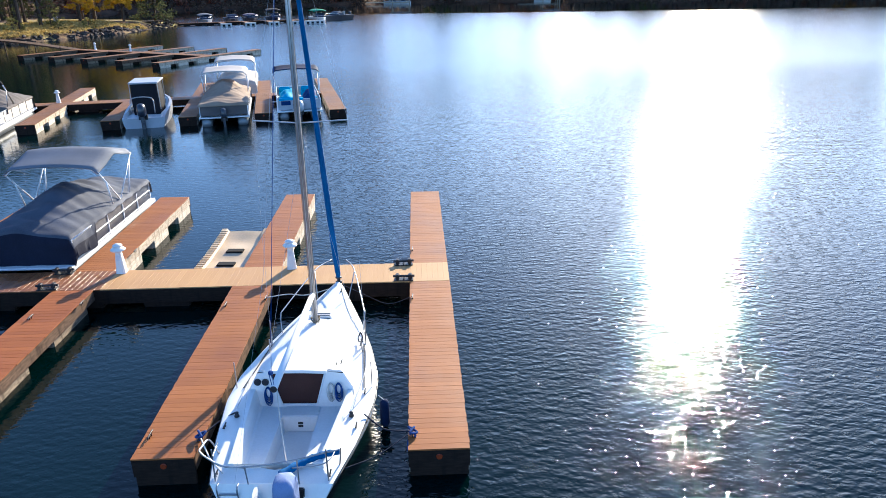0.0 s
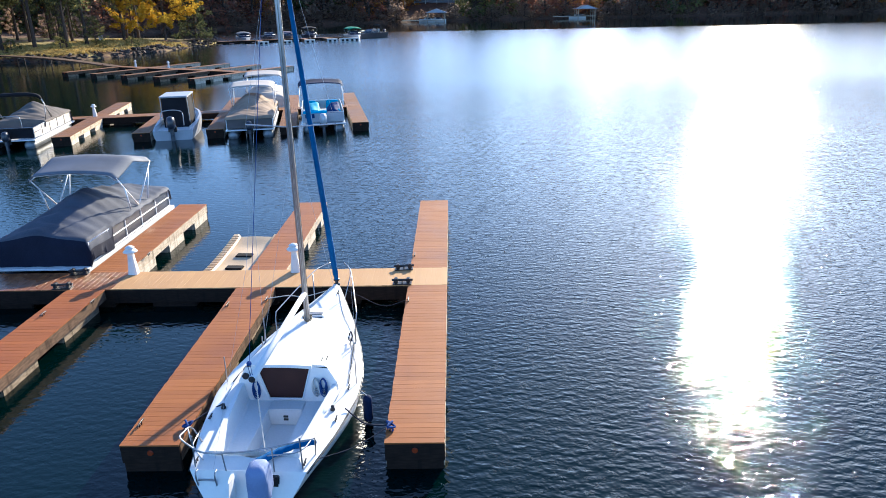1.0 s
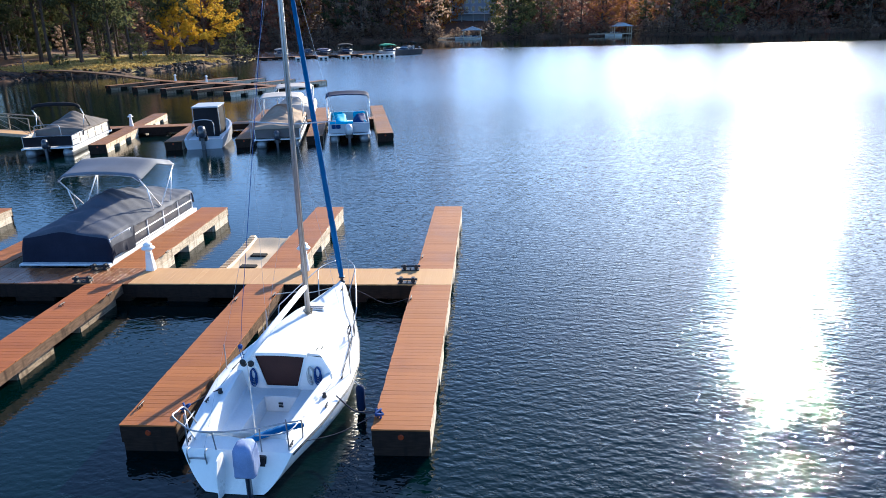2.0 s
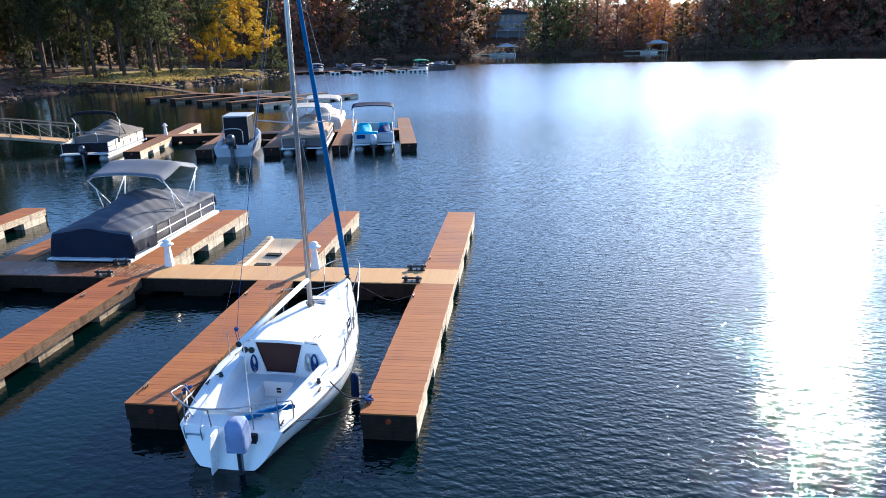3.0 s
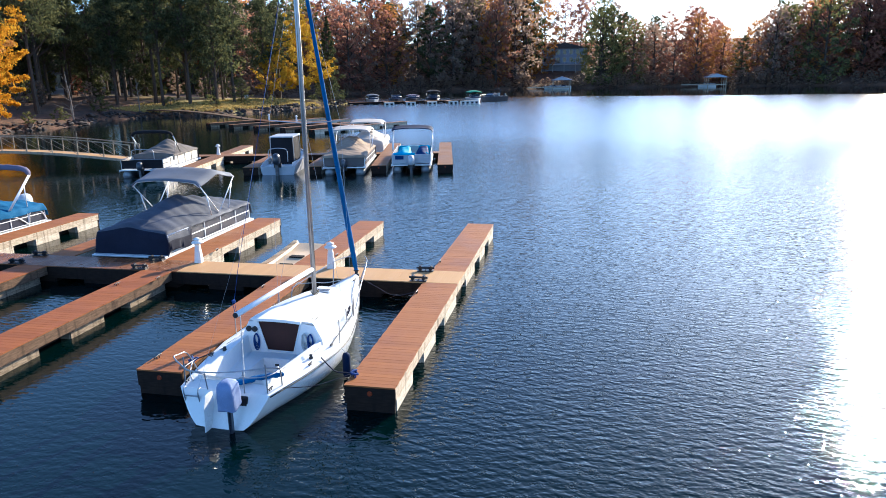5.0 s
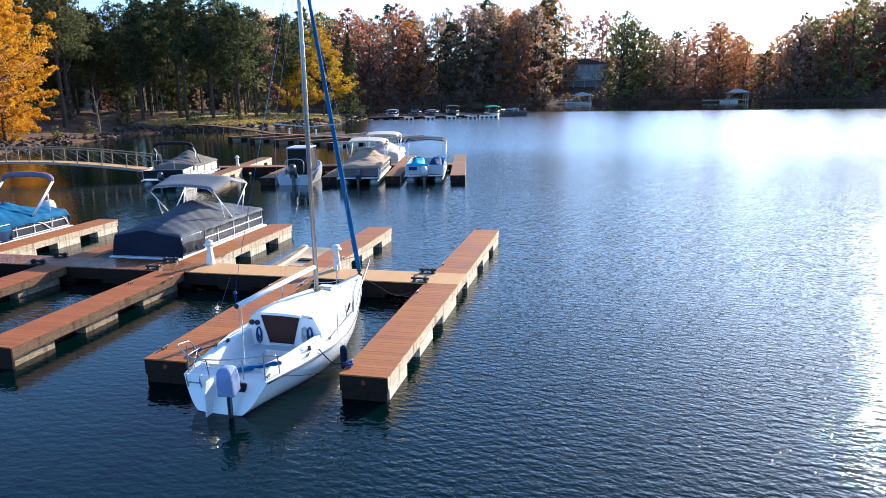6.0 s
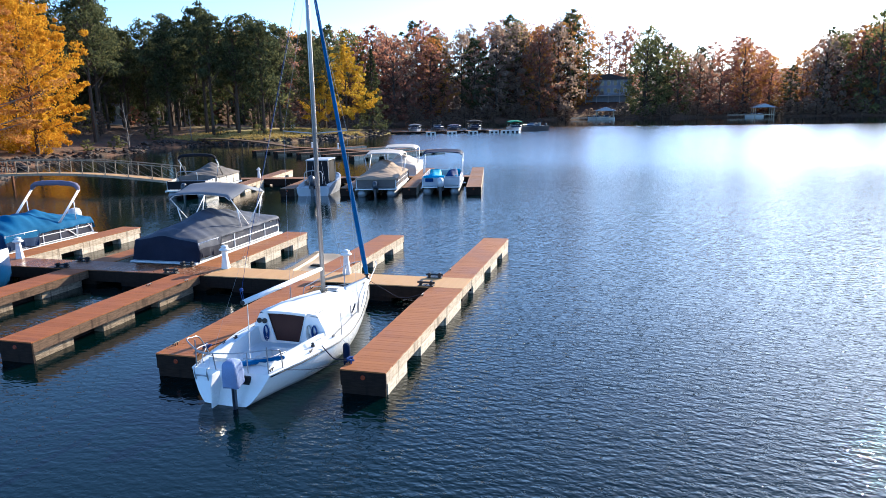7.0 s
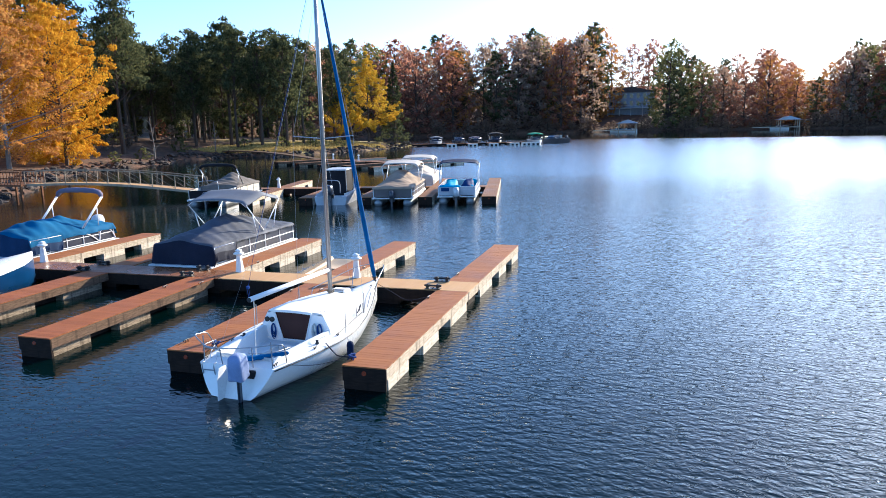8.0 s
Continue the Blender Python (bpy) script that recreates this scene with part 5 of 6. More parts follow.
def console_boat(m):
    """A centre-console runabout with a black canvas enclosure, stern towards +y."""
    ob = thing("center_console_boat", m, "white centre-console boat with a black canvas enclosure", "motor boat")
    L = 6.2
    bm = bmesh.new()
    rings = []
    for s in smooth_st(0, L, 14):
        b = lerp(s, (0, 0.4, 1.2, 2.5, 4, L), (0.03, 0.42, 0.85, 1.16, 1.2, 1.12))
        zs = lerp(s, (0, 2, 4, 5.2, L), (1.12, 0.95, 0.82, 0.72, 0.56))
        keel = lerp(s, (0, 0.8, 2, L), (0.5, -0.1, -0.3, -0.25))
        rings.append([(-b * 0.86, s, zs + 0.01), (-b, s, zs), (-b * 0.97, s, zs * 0.45), (-b * 0.88, s, -0.04), (0, s, keel), (b * 0.88, s, -0.04), (b * 0.97, s, zs * 0.45), (b, s, zs), (b * 0.86, s, zs + 0.01)])
    loft(bm, rings, close=False)
    bm.faces.new([bm.verts.new(p) for p in rings[-1][1:-1]])
    part("hull", bm, M_PANEL_GREY, ob)
    bm = bmesh.new()
    rows = [(s, lerp(s, (0, 0.4, 1.2, 2.5, 4, L), (0.03, 0.42, 0.85, 1.16, 1.2, 1.12)) * 0.86) for s in smooth_st(0.3, L, 12)]
    loft(bm, [[(-b, s, 0.97 if s < 1.5 else 0.80), (-b, s, 0.5 if s > 1.5 else 0.9), (b, s, 0.5 if s > 1.5 else 0.9), (b, s, 0.97 if s < 1.5 else 0.80)] for s, b in rows], close=False)
    part("cockpit", bm, M_COCKPIT, ob)
    bm = bmesh.new()
    rings = []
    for z, w, a, b in ((0.5, 0.72, 2.5, 4.6), (1.3, 0.74, 2.5, 4.65), (2.25, 0.70, 2.6, 4.6)):
        rings.append([(-w, a, z), (-w * 1.02, (a + b) / 2, z), (-w, b, z), (w, b, z), (w * 1.02, (a + b) / 2, z), (w, a, z)])
    loft(bm, rings)
    part("canvas_enclosure", bm, M_BLACKCANVAS, ob, "black canvas enclosure round the helm")
    bm = bmesh.new()
    box(bm, -0.82, 0.82, 2.35, 4.75, 2.25, 2.34, 0.04)
    part("hard_top", bm, M_PANEL_GREY, ob)
    for s in (-1, 1):
        for y in (2.55, 4.65):
            bm = bmesh.new()
            tube(bm, [(s * 0.78, y, 0.8), (s * 0.76, y, 2.26)], 0.022, 6)
            part("top_leg", bm, M_ALU, ob)
    bm = bmesh.new()
    tube(bm, arc([(-0.62, 5.9, 0.8), (-0.6, 5.85, 1.5), (-0.3, 5.8, 1.66), (0.3, 5.8, 1.66), (0.6, 5.85, 1.5), (0.62, 5.9, 0.8)], 5), 0.028, 8)
    part("tow_arch", bm, M_ALU, ob, smooth=True)
    outboard(ob, L - 0.02, 0.72, M_COWL, 1.5)


console_boat(FAR @ pose(-11.35, 6.3, BW) @ flip)


def runabout(m, stripe):
    """A bow of a white and blue runabout moored in the near slip."""
    ob = thing("runabout", m, "white runabout with a blue hull stripe moored at the dock", "motor boat")
    L = 5.8
    bm, bs = bmesh.new(), bmesh.new()
    rings, low = [], []
    for s in smooth_st(0, L, 16):
        b = lerp(s, (0, 0.3, 1.0, 2.2, 4, L), (0.02, 0.36, 0.78, 1.06, 1.14, 1.08))
        zs = lerp(s, (0, 2, 4, L), (1.10, 0.92, 0.80, 0.75))
        rings.append([(-b, s, zs), (-b * 0.97, s, zs + 0.05), (-b * 0.5, s, zs + 0.14), (0, s, zs + 0.17), (b * 0.5, s, zs + 0.14), (b * 0.97, s, zs + 0.05), (b, s, zs)])
        keel = lerp(s, (0, 0.6, 1.6, L), (0.5, 0.0, -0.25, -0.25))
        low.append([(-b, s, zs), (-b * 0.92, s, zs * 0.55), (-b * 0.62, s, 0.05), (0, s, keel), (b * 0.62, s, 0.05), (b * 0.92, s, zs * 0.55), (b, s, zs)])
    loft(bm, rings, close=False)
    part("deck", bm, M_WHITE, ob, smooth=True)
    loft(bs, low, close=False)
    bs.faces.new([bs.verts.new(p) for p in low[-1]])
    part("hull", bs, stripe, ob, "blue hull sides", smooth=True)
    bm = bmesh.new()
    sheet(bm, lambda u, v: ((2 * u - 1) * (0.9 - 0.1 * v), 2.3 + v * 3.0, 0.98 + 0.42 * math.sin(math.pi * min(1, v * 1.3 + 0.1)) * (1 - (2 * u - 1) ** 2 * 0.6)), 12, 14, 0.02)
    part("cockpit_cover", bm, M_NAVY, ob, smooth=True)


runabout(pose(-16.15, 6.4, BW) @ flip, M_BLUEGEL)


def jet_ski_float(m):
    """A moulded drive-on float with a ribbed edge and two seats."""
    ob = thing("drive_on_float", m, "cream moulded drive-on float tied beside the finger pier", "float")
    bm = bmesh.new()

    def top(u, v):
        x = (2 * u - 1)
        rim = 0.10 if abs(x) > 0.72 else 0.0
        return (x * 0.72, v * 2.9, 0.16 + 0.22 * v * v + rim + 0.03 * (1 - abs(x)) * math.sin(v * 14))

    sheet(bm, top, 20, 24, 0.24)
    part("hull", bm, M_CREAMPLASTIC, ob)
    for i in range(22):
        bm = bmesh.new()
        y = 0.14 + i * 0.123
        z = 0.272 + 0.22 * (y / 2.9) ** 2
        box(bm, -0.715, -0.50, y - 0.028, y + 0.028, z - 0.02, z + 0.016, 0.008)
        part("rib", bm, M_CREAMPLASTIC, ob)
    for y in (0.55, 1.45):
        bm = bmesh.new()
        z = 0.18 + 0.22 * (y / 2.9) ** 2
        box(bm, -0.22, 0.28, y, y + 0.26, z - 0.02, z + 0.045, 0.02)
        part("seat_well", bm, M_DARKHOLE, ob)


jet_ski_float(pose(-6.25, 8.35, WATER, 0, 0, -3))


# ---- gangways ----
def gangway(a, b, width, label):
    """A trussed foot-bridge from the bank to a dock."""
    a, b = Vector(a), Vector(b)
    L = (b - a).length
    d = (b - a).normalized()
    yaw = math.degrees(math.atan2(d.y, d.x))
    pitch = -math.degrees(math.asin(d.z))
    ob = thing("gangway", pose(*a, 0, 0, yaw) @ pose(0, 0, 0, 0, pitch, 0), label, "gangway")
    n = max(2, int(L / 1.9))

    def rise(x):
        return 0.32 * math.sin(math.pi * x / L)

    def beam_of(y0, y1, z0, z1):
        bm = bmesh.new()
        loft(bm, [[(x, y0, z0 + rise(x)), (x, y1, z0 + rise(x)), (x, y1, z1 + rise(x)), (x, y0, z1 + rise(x))] for x in smooth_st(0, L, 2 * n)])
        return bm

    part("walking_surface", beam_of(-width / 2 + 0.03, width / 2 - 0.03, -0.05, 0.0), M_BOARD_TAN, ob)
    for s in (-1, 1):
        y = s * width / 2
        part("bottom_chord", beam_of(y - 0.03, y + 0.03, -0.16, 0.02), M_GANGWAY, ob)
        part("top_rail", beam_of(y - 0.03, y + 0.03, 1.02, 1.08), M_RAIL, ob)
        for i in range(n + 1):
            x = L * i / n
            bm = bmesh.new()
            box(bm, x - 0.03, x + 0.03, y - 0.025, y + 0.025, 0.02 + rise(x), 1.03 + rise(x), 0.004)
            part("post", bm, M_RAIL, ob)
            if i < n:
                x2 = L * (i + 1) / n
                bm = bmesh.new()
                tube(bm, [(x, y, 1.0 + rise(x)), (x2, y, 0.05 + rise(x2))], 0.018, 5)
                part("brace", bm, M_RAIL, ob)
    return ob


def ground_z(x, y):
    return float(ground_height(np.array([x]), np.array([y]))[0])


gangway((-44.6, 32.6, 1.0), (-28.3, 33.2, 0.5), 1.2, "galvanised trussed gangway from the bank to the dock")


def plank_bridge(a, b, width, label):
    a, b = Vector(a), Vector(b)
    d = b - a
    n = 14
    side = Vector((-d.y, d.x, 0)).normalized() * width / 2
    ob = thing("foot_bridge", HERE, label, "foot bridge")
    bm = bmesh.new()
    rings = []
    for i in range(n + 1):
        t = i / n
        c = a + d * t + Vector((0, 0, 0.35 * math.sin(math.pi * t)))
        rings.append([c - side, c + side, c + side - Vector((0, 0, 0.16)), c - side - Vector((0, 0, 0.16))])
    loft(bm, rings)
    part("deck", bm, M_FASCIA_OLD, ob)
    for i in range(1, n, 3):
        t = i / n
        c = a + d * t
        for s in (-1, 1):
            bm = bmesh.new()
            p = c + side * s * 0.8
            tube(bm, [(p.x, p.y, WATER - 1.0), (p.x, p.y, c.z + 0.2)], 0.07, 6)
            part("pile", bm, M_BARK, ob)


plank_bridge((-66, 92, 1.1), tuple((DOCK_C @ pose(-21.5, 7.3, DECK + 0.03)).translation), 1.2, "long narrow timber foot bridge to the dock")
plank_bridge((-51, 127, 1.0), tuple((DOCK_D @ pose(-25.8, 7.3, DECK + 0.03)).translation), 1.2, "long narrow timber foot bridge to the distant dock")


def platform(m):
    """A brown timber landing with rails at the head of the gangway."""
    ob = thing("landing", m, "brown timber landing with rails on the bank", "landing")
    bm = bmesh.new()
    box(bm, -3.2, 0, -1.2, 1.2, -0.15, 0, 0.02)
    part("floor", bm, M_WOODRAIL, ob)
    for y in (-1.15, 1.15):
        for z in (0.5, 1.0):
            bm = bmesh.new()
            box(bm, -3.2, 0, y - 0.03, y + 0.03, z - 0.05, z + 0.05, 0.008)
            part("rail", bm, M_WOODRAIL, ob)
        for x in [-3.15 + 0.35 * k for k in range(10)]:
            bm = bmesh.new()
            box(bm, x - 0.03, x + 0.03, y - 0.03, y + 0.03, -0.1, 1.02, 0.006)
            part("baluster", bm, M_WOODRAIL, ob)
    for x in (-3.0, -0.2):
        for y in (-1.0, 1.0):
            bm = bmesh.new()
            box(bm, x - 0.08, x + 0.08, y - 0.08, y + 0.08, -2.2, -0.1, 0.01)
            part("support_post", bm, M_WOODRAIL, ob)


platform(pose(-44.4, 32.6, 1.0))


# ---- boats and houses across the lake ----
def small_boat(m, canopy, label, hull, top):
    ob = thing("motor_boat", m, label, "motor boat")
    bm = bmesh.new()
    rings = []
    for s in smooth_st(0, 6, 8):
        b = lerp(s, (0, 1, 3, 6), (0.05, 0.7, 1.15, 1.1))
        rings.append([(-b, s, 0.85), (-b * 0.7, s, 0.0), (b * 0.7, s, 0.0), (b, s, 0.85)])
    loft(bm, rings)
    part("hull", bm, hull, ob)
    bm = bmesh.new()
    rings = []
    for z, w, a, b in ((0.85, 0.85, 1.6, 3.6), (1.2, 0.8, 1.9, 3.4), (1.45, 0.62, 2.3, 3.2)):
        rings.append([(-w, a, z), (w, a, z), (w, b, z), (-w, b, z)])
    loft(bm, rings)
    part("windscreen", bm, M_PANEL_DARK, ob)
    if top:
        bm = bmesh.new()
        sheet(bm, lambda u, v: ((2 * u - 1) * 1.1, 2.0 + 3.4 * v, top - 0.22 * (2 * u - 1) ** 2 - 0.12 * (2 * v - 1) ** 2 + 0.05 * math.sin(9 * v)), 10, 8, 0.10)
        part("canopy", bm, canopy, ob)
        for sx in (-1, 1):
            for a, b in ((2.2, 3.4), (5.2, 3.8)):
                bm = bmesh.new()
                tube(bm, [(sx * 1.05, b, 0.85), (sx * 1.05, a, top - 0.6)], 0.025, 5)
                part("canopy_leg", bm, M_PANEL_GREY, ob)
    for sx in (-1, 1):
        bm = bmesh.new()
        tube(bm, arc([(sx * 0.1, 0.2, 1.15), (sx * 0.6, 0.9, 1.2), (sx * 0.95, 2.0, 1.15), (sx * 1.0, 2.4, 0.85)], 3), 0.02, 5)
        part("bow_rail", bm, M_WHITETUBE, ob)
        bm = bmesh.new()
        box(bm, sx * 0.5 - 0.25, sx * 0.5 + 0.25, 3.7, 4.2, 0.8, 1.45, 0.06)
        part("seat", bm, M_PANEL_TAN, ob)
    outboard(ob, 5.9, 0.75, M_COWL, 1.2)
    if not top:
        bm = bmesh.new()
        tube(bm, arc([(-1.0, 3.8, 0.85), (-0.8, 4.1, 1.9), (0, 4.2, 2.15), (0.8, 4.1, 1.9), (1.0, 3.8, 0.85)], 4), 0.05, 6)
        part("wake_tower", bm, M_CASTING, ob)


LARGER = Matrix.Diagonal((1.2, 1.2, 1.2, 1.0))
for x, mat, hull, top, lab in ((0.9, M_GREEN, M_WHITE, 2.1, "white motor boat with a green canopy"), (-6.8, M_CHARCOAL, M_PANEL_DARK, 2.2, "dark motor boat with a black canopy"), (-11.4, M_MAUVE, M_PANEL_TAUPE, 1.5, "low dark motor boat under a faded mauve cover"),
                               (-15.2, M_NAVY, M_PANEL_DARK, 0, "dark wakeboard boat with a tower"), (-20.3, M_SLATE_TOP, M_PANEL_GREY, 1.7, "grey motor boat with a pale cover")):
    small_boat(DOCK_D @ pose(x, 8.2 if x < 0 else 1.6, WATER, 0, 0, 0) @ LARGER, mat, lab, hull, top)
small_boat(DOCK_D @ pose(3.4, 9.0, WATER, 0, 0, -60) @ LARGER, M_NAVY, "grey motor boat with a tow tower moored beyond the distant dock", M_PANEL_TAUPE, 0)


def float_end(m):
    """The end block of a distant finger: white concrete with two dark openings."""
    ob = thing("concrete_float", m, "white concrete float with two dark openings under the distant dock", "float", "floats of the distant dock")
    bm = bmesh.new()
    box(bm, -1.0, 1.0, -0.7, -0.02, WATER - 0.2, DECK + 0.12, 0.03)
    part("block", bm, M_CONCRETE, ob)
    for x in (-0.45, 0.45):
        bm = bmesh.new()
        box(bm, x - 0.24, x + 0.24, -0.72, -0.69, WATER + 0.06, DECK - 0.08, 0.01)
        part("opening", bm, M_DARKHOLE, ob)


for x in (0.0, -1.9, -4.4, -8.8, -13.2, -17.6):
    float_end(DOCK_D @ pose(x - 0.5, 0.0, 0))


def house(m, w, d, h, storeys, wall, label):
    ob = thing("house", m, label, "house")
    bm = bmesh.new()
    box(bm, -w / 2, w / 2, 0, d, -6, h, 0.05)
    part("wall", bm, wall, ob)
    bm = bmesh.new()
    loft(bm, [[(-w / 2 - 0.6, -0.6, h), (w / 2 + 0.6, -0.6, h), (0, -0.6, h + w * 0.13)], [(-w / 2 - 0.6, d + 0.6, h), (w / 2 + 0.6, d + 0.6, h), (0, d + 0.6, h + w * 0.13)]])
    part("roof", bm, M_ROOF, ob)
    sh = h / storeys
    n = max(2, int(w / 2.4))
    for k in range(storeys):
        for i in range(n):
            x = -w / 2 + w * (i + 0.5) / n
            z = k * sh + sh * 0.25
            bm = bmesh.new()
            box(bm, x - 0.75, x + 0.75, -0.06, 0.02, z - 0.1, z + sh * 0.6 + 0.1, 0.02)
            wd = part("window_frame", bm, M_SIDING, ob)
            bm = bmesh.new()
            box(bm, x - 0.62, x + 0.62, -0.09, -0.05, z, z + sh * 0.6)
            part("pane", bm, M_GLASS, wd)
    bm = bmesh.new()
    box(bm, -w / 2, w / 2, -3.0, -0.1, -0.25, 0, 0.02)
    part("balcony_floor", bm, M_SIDING, ob)
    bm = bmesh.new()
    box(bm, -w / 2, w / 2, -3.0, -2.9, 0.85, 1.0, 0.02)
    part("balcony_rail", bm, M_SIDING, ob)
    for i in range(5):
        x = -w / 2 + w * i / 4
        bm = bmesh.new()
        box(bm, x - 0.12, x + 0.12, -2.95, -2.75, -6, 1.0, 0.01)
        part("balcony_post", bm, M_SIDING, ob)
    return ob


def boat_house(m, label):
    ob = thing("boat_house", m, label, "boat house")
    for x in (-3, 3):
        for y in (-4, 0, 4):
            bm = bmesh.new()
            box(bm, x - 0.12, x + 0.12, y - 0.12, y + 0.12, -1.5, 3.0, 0.01)
            part("post", bm, M_FASCIA, ob)
    bm = bmesh.new()
    loft(bm, [[(-3.8, -4.8, 2.9), (3.8, -4.8, 2.9), (0, -4.8, 4.2)], [(-3.8, 4.8, 2.9), (3.8, 4.8, 2.9), (0, 4.8, 4.2)]])
    part("roof", bm, M_PANEL_GREY, ob)
    bm = bmesh.new()
    box(bm, -12, 3.2, -4.4, -3.4, 0.3, 0.55, 0.02)
    part("pier", bm, M_FASCIA, ob)
    return ob


house(pose(-5.6, 300, 9.0), 19, 9, 6.5, 2, M_SIDING_BLUE, "grey lakeside house with white windows and balcony")
boat_house(pose(49, 258, 0.3, 0, 0, 0), "open boat house with a pale roof on the far shore")
boat_house(pose(-5, 252, 0.1, 0, 0, 0), "open boat house with a grey roof on the far shore")
for x, y in ((49, 255), (-5, 249), (-1.5, 249)):
    small_boat(pose(x, y, WATER, 0, 0, 80), M_NAVY, "white motor boat moored at the far shore", M_WHITE, 0)
house(pose(-108, 116, 3.2, 0, 0, 40), 12, 8, 4.5, 1, M_SIDING_BLUE, "pale grey house among the trees on the bank")


def sign_post(m):
    ob = thing("sign_post", m, "white notice board on a post on the grassy point", "sign")
    bm = bmesh.new()
    box(bm, -0.05, 0.05, -0.05, 0.05, -0.3, 1.4, 0.01)
    part("post", bm, M_FASCIA_OLD, ob)
    bm = bmesh.new()
    box(bm, -0.35, 0.35, -0.09, -0.05, 0.7, 1.5, 0.01)
    part("board", bm, M_PLASTIC, ob)


sign_post(pose(-59, 112, float(ground_z(-59, 112)), 0, 0, 10))


# ---- trees ----
RNG = np.random.default_rng(7)


def leaf_cloud(centres, radii, per, size, flat=0.75, long=1.0):
    """Small folded leaves scattered round clump centres: verts and faces."""
    c = np.repeat(centres, per, 0)
    r = np.repeat(radii, per)[:, None]
    n = len(c)
    off = RNG.normal(size=(n, 3))
    off /= np.linalg.norm(off, axis=1, keepdims=True)
    off *= RNG.random((n, 1)) ** 0.45
    off[:, 2] *= flat
    p = c + off * r
    a = RNG.normal(size=(n, 3))
    a /= np.linalg.norm(a, axis=1, keepdims=True)
    b = np.cross(a, RNG.normal(size=(n, 3)))
    b /= np.linalg.norm(b, axis=1, keepdims=True)
    s = (size * (0.6 + 0.8 * RNG.random((n, 1))))
    v = np.stack([p - a * s * long, p + b * s * 0.45, p + a * s * long, p - b * s * 0.45], 1).reshape(-1, 3)
    f = np.arange(n * 4).reshape(-1, 4)
    return v, f


def mesh_from(name, v, f, material):
    me = bpy.data.meshes.new(name)
    me.from_pydata(v.tolist(), [], f.tolist())
    me.materials.append(material)
    return me


def tree(kind, height, width, leaf, per, size, clumps, label, bare_to=0.3, m=None, twig=M_BARK, plume=False):
    """A tapered trunk, limbs that end in the crown's clumps, and leaves round them."""
    ob = thing("tree", m or pose(0, 0, -60), label, "tree", kind)
    h, w = height, width / 2
    lean = RNG.normal(size=2) * 0.02 * h
    bm = bmesh.new()
    trunk = [(lean[0] * t * t + 0.1 * math.sin(5 * t), lean[1] * t * t, h * t * 0.95 - (0.4 if t == 0 else 0)) for t in (0, 0.15, 0.35, 0.6, 0.8, 1.0)]
    tube(bm, trunk, max(0.12, h * 0.017), 7, 0.03)
    cs, rs = [], []
    for k in range(clumps):
        if kind == "pine trees":
            u = ((k + 0.5) / clumps) ** 0.85
            t = bare_to + (1 - bare_to) * u + RNG.normal() * 0.02
            prof = math.sin(math.pi * (0.30 + 0.62 * u)) ** 0.7 * (0.75 + 0.35 * math.sin(k * 0.7 + w) ** 2)
            rad = w * prof * (0.25 + 0.75 * RNG.random())
            ang = k * 2.4 + RNG.random()
            cs.append((lean[0] * t * t + rad * math.cos(ang), lean[1] * t * t + rad * math.sin(ang), h * t))
            rs.append(w * (0.20 + 0.20 * RNG.random()) * (0.7 + 0.3 * prof))
        elif kind == "spruce trees":
            t = bare_to + (1 - bare_to) * (k + 0.5) / clumps
            rad, ang = w * (1.03 - t) * (0.35 + 0.65 * RNG.random()), k * 2.4 + RNG.random()
            cs.append((rad * math.cos(ang), rad * math.sin(ang), h * t - 0.25 * rad))
            rs.append(w * 0.26 * (1.15 - t))
        else:
            z = 2 * ((k + 0.5) / clumps) - 1
            ang = k * 2.4 + RNG.random() * 0.8
            rr = (0.42 + 0.76 * RNG.random())
            q = math.sqrt(max(0.0, 1 - z * z)) * rr
            zz = bare_to * h + (h - bare_to * h) * (0.5 + 0.5 * z * (0.9 + 0.1 * rr))
            grow = 1.0 + 0.25 * (0.3 - z)
            cs.append((lean[0] + w * q * math.cos(ang) * grow, lean[1] + w * q * math.sin(ang) * grow, zz - 0.08 * h * q))
            rs.append(w * (0.12 + 0.22 * RNG.random()))
    cs, rs = np.array(cs), np.array(rs)
    limbs = cs[:: 2 if clumps > 30 else 1]
    if plume:
        out = cs - (lean[0], lean[1], h * 0.35)
        out = out / np.linalg.norm(out, axis=1, keepdims=True) + (0, 0, 0.35)
        cs = np.concatenate([cs] + [cs + out * (rs * k)[:, None] for k in (1.0, 1.8)])
        rs = np.concatenate([rs, rs * 0.62, rs * 0.36])
    for c in limbs:
        t = min(0.9, max(0.15, (c[2] / h) - 0.12))
        tube(bm, [(lean[0] * t * t, lean[1] * t * t, h * t * 0.95), ((c[0] + lean[0] * t) * 0.55, (c[1] + lean[1] * t) * 0.55, h * t * 0.45 + c[2] * 0.52), tuple(c)], h * 0.005, 4, 0.015)
    part("trunk", bm, twig, ob)
    if leaf:
        v, f = leaf_cloud(cs, rs, per, size, 0.55 if kind == "pine trees" else 0.62, 1.5 if kind == "pine trees" else 1.0)
        crown = new("crown", mesh_from("crown", v, f, leaf))
        crown.parent = ob
    return ob


def stand(ob, x, y, scale=1.0, turn=None, z=None):
    """A copy of a tree on the ground at x, y."""
    m = pose(x, y, (ground_z(x, y) - 0.1) if z is None else z, 0, 0, RNG.random() * 360 if turn is None else turn)
    c = copy_thing(ob, m)
    c.scale = (scale * (0.9 + 0.2 * RNG.random()), scale * (0.9 + 0.2 * RNG.random()), scale)
    return c


